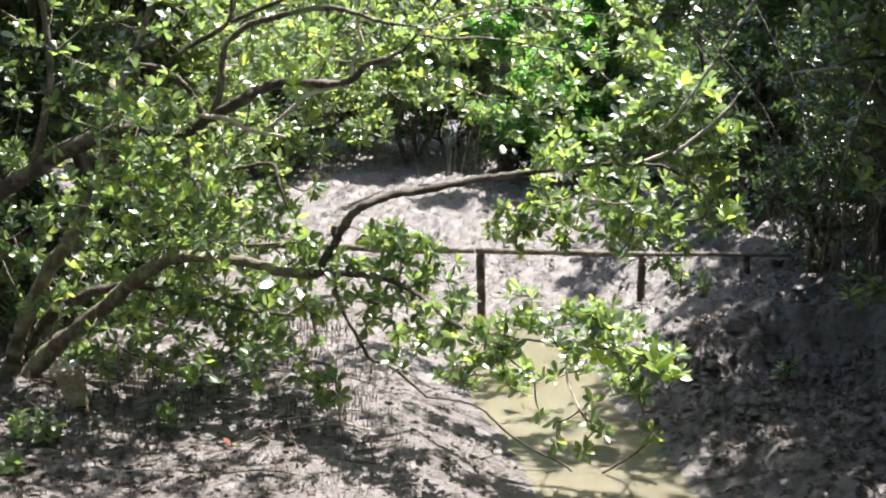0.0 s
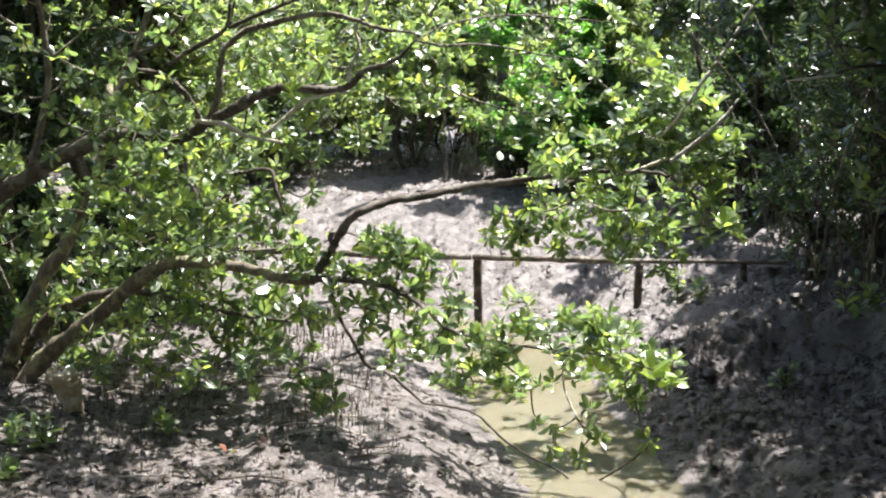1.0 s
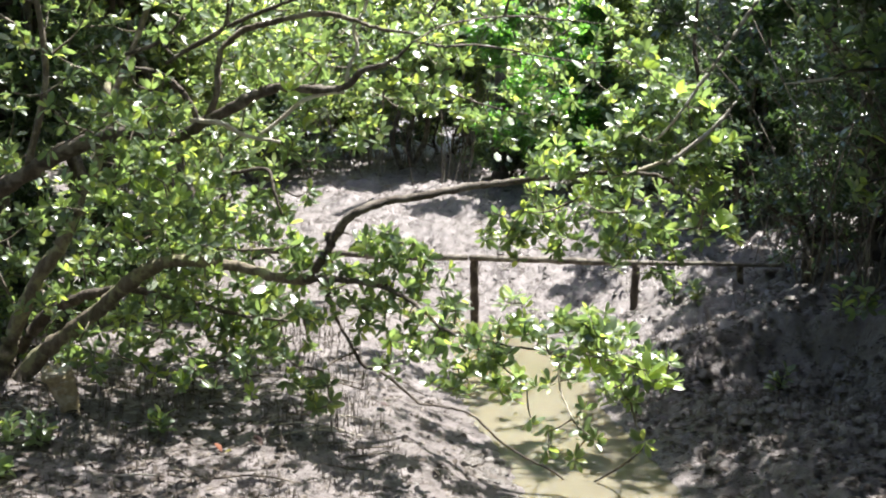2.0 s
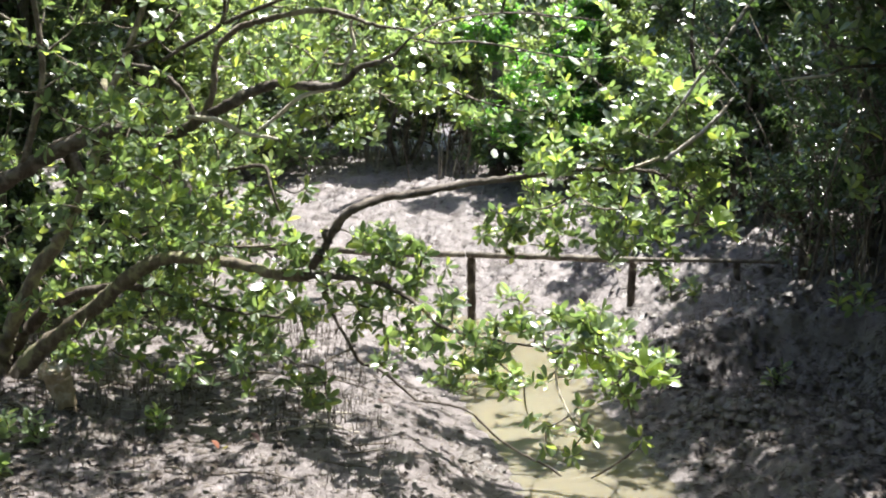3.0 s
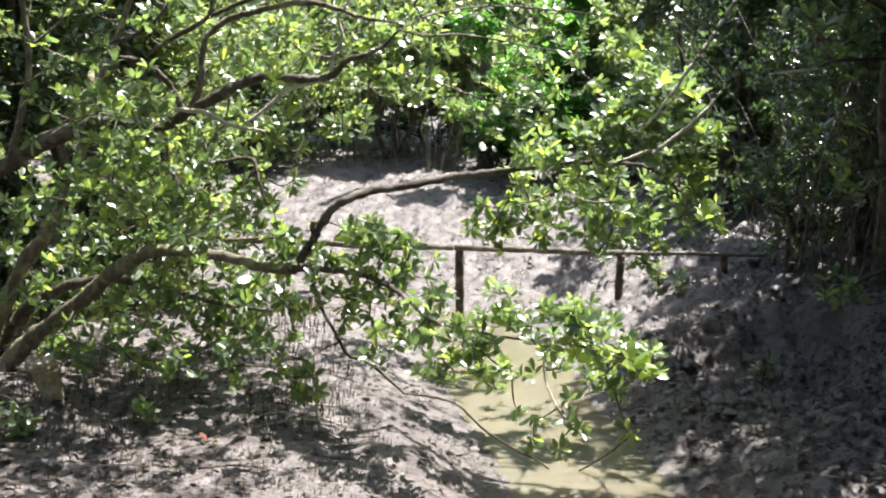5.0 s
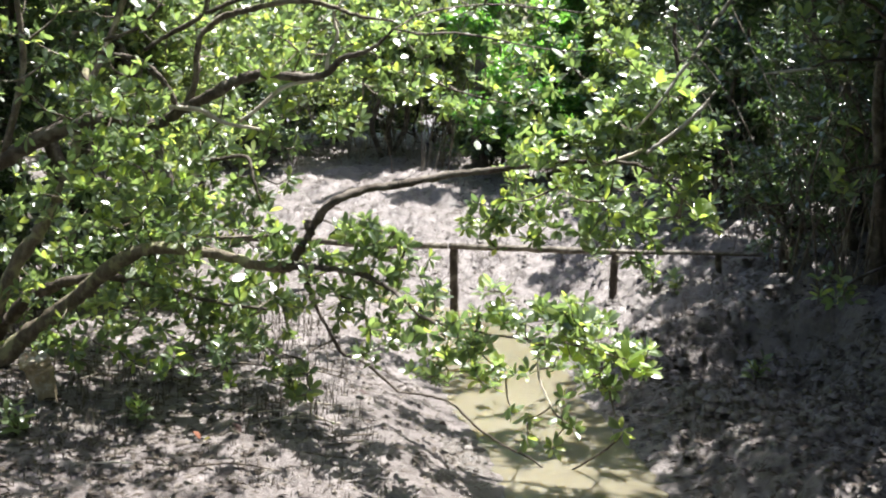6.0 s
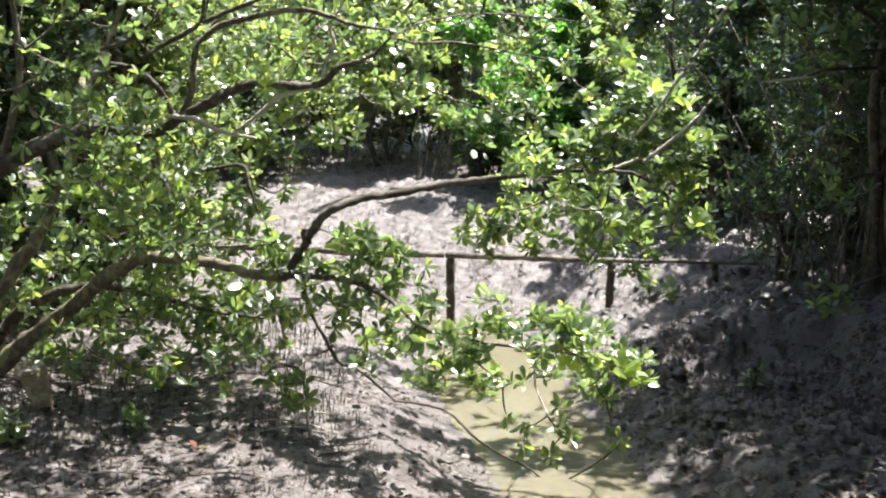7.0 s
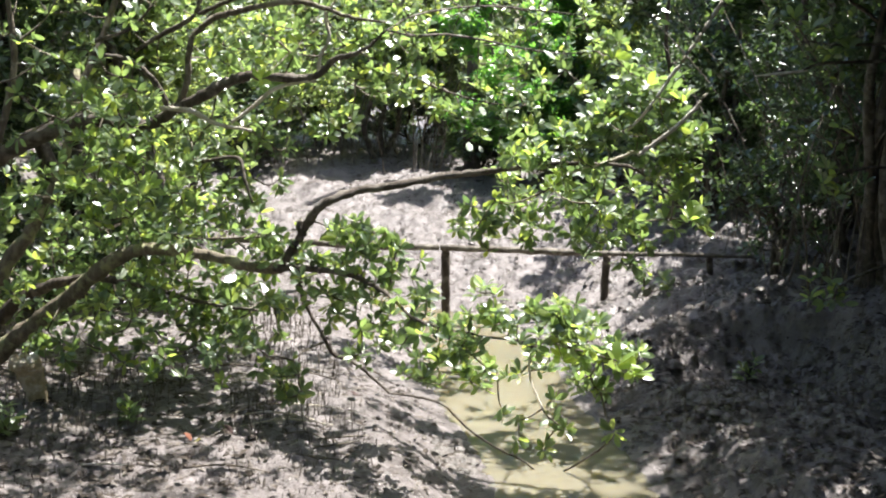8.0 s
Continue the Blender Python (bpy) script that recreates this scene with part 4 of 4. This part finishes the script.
def undergrowth(name, label, count, box, seed, mat):
    """Thin bare stems and hanging roots in the shade."""
    g = np.random.default_rng(seed)
    paths = []
    for k in range(count):
        x, y = g.uniform(box[0], box[1]), g.uniform(box[2], box[3])
        z = float(ground_z(x, y)) - 0.03
        h = g.uniform(0.5, 3.2)
        lx, ly = g.normal(0, 0.38, 2) * h
        r = 0.004 + 0.008 * g.random()
        paths.append(spline([(x, y, z, r * 1.3), (x + 0.3 * lx, y + 0.3 * ly, z + 0.5 * h, r), (x + lx, y + ly, z + h, r * 0.4)], 4))
    return tagged(mesh_object(name, *join_tubes(paths, 5), mat), label, "undergrowth", kind="stuff")


undergrowth("undergrowth", "thin bare stems among the dark trees", 80, (3.6, 7.0, 12.2, 16.5), 201, bark)
undergrowth("undergrowth", "thin pale dead twigs in front of the dark trees", 60, (3.8, 5.3, 11.1, 12.4), 203, bark)
undergrowth("undergrowth", "thin bare stems below the far trees", 170, (-5.5, 3.5, 21.4, 25.0), 202, bark)

# ---- the fence across the creek ----
fence = thing("fence", (0.4, 13.4, 0.0), "weathered timber rail on dark posts across the creek", "fence")
POSTS = [[(0.44, 13.40, -0.20, 0.047), (0.43, 13.40, 0.33, 0.049), (0.42, 13.40, 0.84, 0.047)], [(2.21, 13.30, 0.09, 0.041), (2.21, 13.30, 0.48, 0.046), (2.22, 13.30, 0.78, 0.043)],
         [(3.37, 13.20, 0.37, 0.038), (3.35, 13.20, 0.82, 0.040)], [(-1.23, 13.50, 0.17, 0.041), (-1.21, 13.50, 0.85, 0.044)], [(-2.93, 13.60, 0.15, 0.042), (-2.90, 13.60, 0.87, 0.042)]]
for k, pts in enumerate(POSTS):
    branch("post", pts, post_wood, fence, sides=9, knobs=0.14, seed=k, wiggle=0.008)
RAILS = [[(0.35, 13.33, 0.83, 0.035), (-0.40, 13.38, 0.83, 0.038), (-1.16, 13.43, 0.85, 0.036)], [(2.22, 13.23, 0.81, 0.035), (1.35, 13.28, 0.82, 0.038), (0.36, 13.33, 0.83, 0.035)],
         [(3.93, 13.10, 0.82, 0.024), (3.08, 13.17, 0.82, 0.024), (2.20, 13.22, 0.81, 0.027)], [(-1.14, 13.43, 0.86, 0.033), (-2.06, 13.50, 0.86, 0.033), (-2.96, 13.55, 0.87, 0.030)]]
for k, pts in enumerate(RAILS):
    branch("rail", pts, rail_wood, fence, sides=9, knobs=0.16, seed=k + 20, wiggle=0.014)

# ---- small things on the mud ----
stump = thing("tree_stump", (-2.80, 9.10, 0.25), "broken pale brown rotten stump leaning on the mud", "stump")
branch("stump", [(-2.80, 9.10, 0.21, 0.056), (-2.82, 9.10, 0.32, 0.065), (-2.85, 9.10, 0.44, 0.082), (-2.89, 9.10, 0.57, 0.104), (-2.92, 9.10, 0.65, 0.112)], stump_wood, stump, sides=14, knobs=0.16, seed=3, wiggle=0.008)
g = np.random.default_rng(19)
for k in range(7):
    a = k * 0.9 + 0.3 * g.random()
    h = 0.012 + 0.035 * g.random()
    x, y, z = -2.92 + 0.07 * math.cos(a), 9.10 + 0.07 * math.sin(a), 0.67
    branch("splinter", [(x, y, z - 0.07, 0.05), (x, y, z, 0.042), (x - 0.01 * math.cos(a), y, z + h, 0.012)],
           bark_pale if k % 3 == 0 else stump_wood, stump, "jagged piece of the broken rim", sides=7, knobs=0.35, seed=30 + k)


def breathing_roots(name, label, count, box, seed, tall=(0.04, 0.15), where=None):
    """Pencil roots that stick up from the mud."""
    g = np.random.default_rng(seed)
    paths = []
    while len(paths) < count:
        x, y = g.uniform(box[0], box[1]), g.uniform(box[2], box[3])
        d, side = creek_distance(np.array(x), np.array(y))
        if d < 0.45 or (where and not where(x, y, float(d), float(side))) or smooth_noise(np.array(x * 1.3), np.array(y * 1.3), 31) < -0.12:
            continue
        z = float(ground_z(x, y)) - 0.02
        h = g.uniform(*tall)
        lx, ly = g.normal(0, 0.12, 2) * h
        r = 0.0025 + 0.0025 * g.random()
        paths.append(np.array([(x, y, z, r * 1.4), (x + lx * 0.4, y + ly * 0.4, z + h * 0.5, r), (x + lx, y + ly, z + h, r * 0.35)]))
    return tagged(mesh_object(name, *join_tubes(paths, 4), root_mat), label, "roots", kind="stuff")


breathing_roots("breathing_roots", "thin dark pencil roots sticking up from the mud", 2000, (-4.6, 0.3, 8.3, 13), 71, tall=(0.04, 0.17),
                where=lambda x, y, d, s: s < 0 and d > 0.9)
breathing_roots("breathing_roots", "short dark root stubs in the near mud", 420, (-3.6, 0.3, 7.2, 8.5), 73, tall=(0.02, 0.09),
                where=lambda x, y, d, s: s < 0 and d > 0.8)
breathing_roots("breathing_roots", "thin dark pencil roots on the far mud", 1100, (-5, 5, 14.5, 24), 72, where=lambda x, y, d, s: s > 0 and (y > 20 or x > 2 or x < -3))


breathing_roots("breathing_roots", "short dark root tips over the far mud", 1500, (-5, 3.5, 14.4, 21.5), 74, tall=(0.03, 0.10), where=lambda x, y, d, s: s > 0)


breathing_roots("breathing_roots", "short dark root stubs on the shaded bank", 420, (1.6, 4.4, 8.2, 12.5), 75, tall=(0.03, 0.16), where=lambda x, y, d, s: s > 0)


def litter(name, label, count, box, seed, side_wanted, mat):
    g = np.random.default_rng(seed)
    x, y = g.uniform(box[0], box[1], count), g.uniform(box[2], box[3], count)
    d, side = creek_distance(x, y)
    ok = (d > 0.15) & (side * side_wanted > 0)
    x, y = x[ok], y[ok]
    z = ground_z(x, y) + 0.012
    a = g.random(len(x)) * 6.28
    nrm = np.stack([g.normal(0, 0.2, len(x)), g.normal(0, 0.2, len(x)), np.ones(len(x))], 1)
    nrm /= np.linalg.norm(nrm, axis=1)[:, None]
    al = np.stack([np.cos(a), np.sin(a), 0 * a], 1)
    al -= nrm * (al * nrm).sum(1)[:, None]
    al /= np.linalg.norm(al, axis=1)[:, None]
    mats = np.stack([np.cross(al, nrm), al, nrm], -1)
    s = (0.05 + 0.06 * g.random(len(x))) * (0.6 if mat is root_mat else 1.0)
    ob = mesh_object(name, *leaf_mesh(np.stack([x, y, z], 1), mats, s, LEAF_PLAIN), mat)
    return tagged(ob, label, "leaf litter", kind="stuff")


litter("leaf_litter", "dead brown leaves strewn over the mud", 900, (-4.6, 0.8, 7, 13), 81, -1, litter_mat)
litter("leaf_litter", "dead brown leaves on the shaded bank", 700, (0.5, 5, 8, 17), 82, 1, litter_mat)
# dense dark scraps put the bank's shade into its colour
litter("leaf_litter", "dark leaf and bark scraps laid over the bank to deepen its shade", 3200, (1.5, 4.4, 7.0, 11.8), 86, 1, litter_mat)


litter("leaf_litter", "dark rotting leaves matted over the near mud", 900, (-4.0, -1.0, 7.1, 9.6), 84, -1, litter_mat)
litter("leaf_litter", "small dark scraps of leaf and bark on the near mud", 2000, (-4.2, 0.8, 7.1, 10.5), 83, -1, root_mat)


def clods(name, label, count, box, seed, side_wanted, size):
    """Lumps of wet mud and crab diggings."""
    g = np.random.default_rng(seed)
    th, ph = np.meshgrid(np.linspace(0, 2 * np.pi, 7)[:-1], [0.5, 1.15])
    ring = np.stack([np.cos(th) * np.sin(ph), np.sin(th) * np.sin(ph), np.cos(ph)], -1).reshape(-1, 3)
    shape = np.concatenate([[[0, 0, 1.0]], ring])
    k = np.arange(6)
    tris = np.stack([0 * k, 1 + k, 1 + (k + 1) % 6], 1)
    quads = np.stack([1 + k, 7 + k, 7 + (k + 1) % 6, 1 + (k + 1) % 6], 1)
    x, y = g.uniform(box[0], box[1], count), g.uniform(box[2], box[3], count)
    d, side = creek_distance(x, y)
    ok = (d > 0.03) & (side * side_wanted > 0) & (smooth_noise(x * 1.7, y * 1.7, 44) > -0.1)
    x, y = x[ok], y[ok]
    s = size[0] + (size[1] - size[0]) * g.random(len(x)) ** 2
    v = shape[None] * (0.75 + 0.6 * g.random((len(x), len(shape), 1))) * (s[:, None] * (0.7 + 0.6 * g.random((len(x), 3))))[:, None]
    v[..., 2] *= 0.75
    v += np.stack([x, y, ground_z(x, y) - 0.45 * s], 1)[:, None]
    off = (np.arange(len(x)) * len(shape))[:, None, None]
    ob = mesh_object(name, v.reshape(-1, 3), [(tris[None] + off).reshape(-1, 3), (quads[None] + off).reshape(-1, 4)], clod_mat)
    return tagged(ob, label, "mud clods", kind="stuff")


clods("mud_clods", "small dark wet clods and crab diggings on the mud", 1500, (-4.2, 0.8, 7.2, 12.5), 101, -1, (0.01, 0.034))
# real clods, multiplied to darken the bank where it lies in shade
clods("mud_clods", "dark wet clods set thick on the bank to deepen its shade", 5200, (0.8, 4.4, 7.2, 14), 102, 1, (0.01, 0.055))


# dig marks, set dense to tone the mud down where shadows cross it
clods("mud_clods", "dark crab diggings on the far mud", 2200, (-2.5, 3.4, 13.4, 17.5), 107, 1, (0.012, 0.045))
x, y = (-2.50, 8.63)
clods("mud_clods", "dark heap of clods beside the stump", 130, (x - 0.2, x + 0.2, y - 0.2, y + 0.2), 105, -1, (0.03, 0.1))
# relief for the hollow, and dark tone in place of its deep shade
clods("mud_clods", "dark clods roughening and darkening the hollow of the bank", 1100, (2.3, 4.4, 8.6, 10.9), 106, 1, (0.015, 0.085))
clods("mud_clods", "brown clods and rotten roots in the near corner", 120, (-3.3, -2.2, 7.3, 8.4), 104, -1, (0.02, 0.08))
x, y = (0.36, 8.87)
clods("mud_clods", "clump of dark roots and clods at the water's edge", 300, (x - 0.13, x + 0.15, y - 0.42, y + 0.2), 103, -1, (0.02, 0.075))


def stick(label, pts, mat, seed=0):
    """A fallen stick, laid on the mud; pts: x, y, lift, radius."""
    rows = [(x, y, max(float(ground_z(x, y)), 0.0) + lift, r) for x, y, lift, r in pts]
    v, q, caps = tube(spline(rows, 5), 6, 0.2, np.random.default_rng(seed))
    return tagged(mesh_object("fallen_stick", v, [q, caps], mat), label, "stick", "fallen sticks")


g = np.random.default_rng(111)
for k in range(44):
    x, y = g.uniform(-3.6, -0.2), g.uniform(7.4, 10.8)
    a, ln = g.normal(0, 0.35), g.uniform(0.2, 0.8)
    dx, dy = math.cos(a) * ln / 2, math.sin(a) * ln / 2
    stick("dry grey-brown stick lying on the mud", [(x - dx, y - dy, 0.01, 0.006), (x, y, 0.02 + 0.02 * g.random(), 0.007), (x + dx, y + dy, 0.01, 0.004)],
          bark_pale if k % 3 == 1 else bark, 120 + k)


def fallen_leaf(label, x, y, size, turn, tilt, mat):
    tv, tp = LEAF_FINE
    ob = mesh_object("fallen_leaf", tv * (size * 1.7, size, size * 1.4), tp, mat)
    ob.matrix_basis = pose(x, y, float(ground_z(x, y)) + 0.035, tilt, 12, turn)
    return tagged(ob, label, "leaf", "fallen leaves")


x, y = (-1.49, 8.15)
fallen_leaf("dull orange-red fallen leaf curled on the mud", x, y, 0.085, 60, 42, red_leaf)
fallen_leaf("yellow fallen leaf beside the red one", x + 0.03, y - 0.06, 0.06, -100, 30, yellow_leaf)
x, y = (-1.22, 8.24)
fallen_leaf("dark maroon fallen leaf on the mud", x, y, 0.10, 60, 40, maroon_leaf)
x, y = (-0.38, 9.30)
fallen_leaf("dark maroon fallen leaf on the bank slope", x, y, 0.09, 60, 20, maroon_leaf)


def seedling(x, y, size, seed, label="young mangrove seedling with a few leaves on the mud"):
    g = np.random.default_rng(seed)
    z = float(ground_z(x, y)) - 0.02
    plant = thing("mangrove_seedling", (x, y, z), label, "seedling", "mangrove seedlings")
    for k in range(3):
        a = g.random() * 6.28
        h = size * (0.6 + 0.5 * g.random())
        top = (x + 0.35 * h * math.cos(a), y + 0.35 * h * math.sin(a), z + h)
        stem = branch("stem", [(x, y, z, 0.006), (x + 0.1 * h * math.cos(a), y + 0.1 * h * math.sin(a), z + 0.6 * h, 0.005), (*top, 0.003)], bark_dark, plant, sides=5, seed=seed)
        tip = np.array([top, (np.array(top) + (x, y, z)) / 2])
        p, m, s = whorls(tip, np.array([[math.cos(a) * 0.4, math.sin(a) * 0.4, 1.0]] * 2), g, 7, 0.11)
        for i in range(len(p)):
            lf = new("leaf", leaf_data)
            lf.parent = stem
            lf.matrix_basis = Matrix.Translation(Vector(p[i])) @ Matrix(m[i].tolist()).to_4x4() @ Matrix.Scale(float(s[i]), 4)
    return plant


for k, (x, y, size) in enumerate([(*(-2.81, 8.29), 0.22), (*(-3.05, 8.45), 0.18), (*(-2.89, 7.76), 0.14), (*(2.62, 13.12), 0.26), (*(2.77, 12.66), 0.2), (*(3.11, 10.64), 0.25), (*(-2.04, 8.71), 0.12)]):
    seedling(x, y, size, 140 + k)

# ---- a dry forked shoot standing in the mud ----
x, y = (-0.79, 8.70)
shoot = thing("dry_shoot", (x, y, float(ground_z(x, y))), "thin pale dry forked shoot standing in the mud", "twig")
branch("stem", [(-0.79, 8.70, 0.04, 0.009), (-0.78, 8.70, 0.21, 0.011), (-0.77, 8.70, 0.37, 0.009), (-0.76, 8.70, 0.46, 0.007), (-0.72, 8.70, 0.53, 0.005)], bark_pale, shoot, sides=6, knobs=0.1)
branch("fork", [(-0.77, 8.70, 0.36, 0.007), (-0.88, 8.70, 0.39, 0.007), (-1.03, 8.70, 0.40, 0.005), (-1.19, 8.70, 0.38, 0.005)], bark_pale, shoot, sides=6, knobs=0.1, seed=2)


# ---- a pale dead bough and lighter-leaved sprays in front of the dark trees ----
bough = thing("mangrove_tree", (4.6, 10.9, float(ground_z(4.6, 10.9))), "slender mangrove with a pale bare bough and lighter-leaved sprays", "tree", "mangroves round the creek")
z = float(ground_z(4.6, 10.9))
branch("stem", [(4.6, 10.9, z - 0.05, 0.05), (4.55, 10.85, 1.6, 0.045), (4.6, 10.8, 3.0, 0.04), (4.7, 10.7, 4.6, 0.02)], bark_dark, bough, sides=8, seed=7)
bough_rows = [[(4.54, 10.80, 3.04, 0.020), (4.00, 10.70, 3.01, 0.017), (3.58, 10.60, 2.99, 0.015), (3.41, 10.60, 2.93, 0.013)], [(4.52, 10.80, 3.21, 0.018), (3.99, 10.70, 3.16, 0.015), (3.67, 10.60, 3.15, 0.011), (3.42, 10.60, 3.18, 0.006)],
              [(4.71, 10.80, 2.02, 0.020), (4.17, 10.70, 2.08, 0.017), (3.83, 10.60, 2.04, 0.011), (3.69, 10.60, 1.96, 0.006)], [(4.67, 10.80, 1.25, 0.020), (4.23, 10.70, 1.16, 0.017), (3.86, 10.50, 1.05, 0.011), (3.79, 10.50, 0.92, 0.006)],
              [(3.45, 10.60, 2.93, 0.011), (3.32, 10.60, 2.91, 0.013), (3.15, 10.60, 2.89, 0.013), (3.00, 10.60, 2.87, 0.006)]]
# overhead limbs out of view, added to shade the bank below
canopy_rows = [[(4.68, 10.72, 4.40, 0.030), (4.2, 11.0, 4.55, 0.024), (3.6, 11.4, 4.50, 0.018), (3.0, 11.7, 4.45, 0.009)],
               [(4.66, 10.74, 4.15, 0.028), (4.1, 10.6, 4.35, 0.022), (3.5, 10.5, 4.35, 0.016), (3.0, 10.6, 4.3, 0.008)],
               [(4.69, 10.71, 4.50, 0.026), (4.3, 11.6, 4.75, 0.020), (3.9, 12.4, 4.75, 0.012)]]
for pts in canopy_rows:
    branch("limb", pts, bark_dark, bough, sides=6, knobs=0.12, seed=70)
for k, pts in enumerate(bough_rows):
    branch("limb", pts, bark_pale if k == 4 else bark_dark, bough, sides=6, knobs=0.12, seed=60 + k)
g = np.random.default_rng(9)
tips = []
for x, y, z, r, n in [(3.47, 10.60, 3.16, 0.16, 6), (3.65, 10.60, 3.01, 0.14, 5), (3.78, 10.60, 3.21, 0.14, 5), (3.76, 10.60, 1.99, 0.18, 7),
    (3.71, 10.50, 1.05, 0.17, 6), (3.84, 10.50, 0.90, 0.12, 4), (3.15, 10.70, 3.35, 0.13, 4), (3.62, 10.60, 2.36, 0.12, 3)]:
    tips.append(np.array([x, y, z]) + g.normal(0, 0.6, (n, 3)) * r)
# whorls of the added canopy above the view
for x, y, z, r, n in [(3.2, 11.6, 4.45, 0.55, 34), (3.7, 11.3, 4.55, 0.55, 32), (3.2, 10.7, 4.35, 0.45, 28), (3.8, 10.7, 4.4, 0.5, 26), (3.9, 12.1, 4.75, 0.55, 26),
                      (2.9, 11.3, 4.4, 0.4, 18), (3.3, 12.2, 4.5, 0.45, 20), (3.0, 10.2, 4.3, 0.35, 14), (3.65, 11.95, 4.5, 0.35, 20)]:
    off = np.clip(g.normal(0, 0.6, (n, 3)), -1.1, 1.1) * (r, r, 0.6 * r)
    tips.append(np.array([x, y, z]) + off)
tips = np.concatenate(tips)
wood = np.concatenate([spline(pts, 7)[2:, :3] for pts in bough_rows + canopy_rows])
under(mesh_object("twigwork", *join_tubes(twigs_between(tips, wood, g), 5), bark), bough, kind="stuff")
p, m, s = whorls(tips, np.array([0.0, -0.3, 0.9]) + g.normal(0, 0.4, tips.shape), g, 9, 0.125)
# the near tree's lighter leaf makes the low sprays look sunlit
under(mesh_object("crown", *leaf_mesh(p, m, s, LEAF_FINE), leaf_near), bough, kind="stuff")
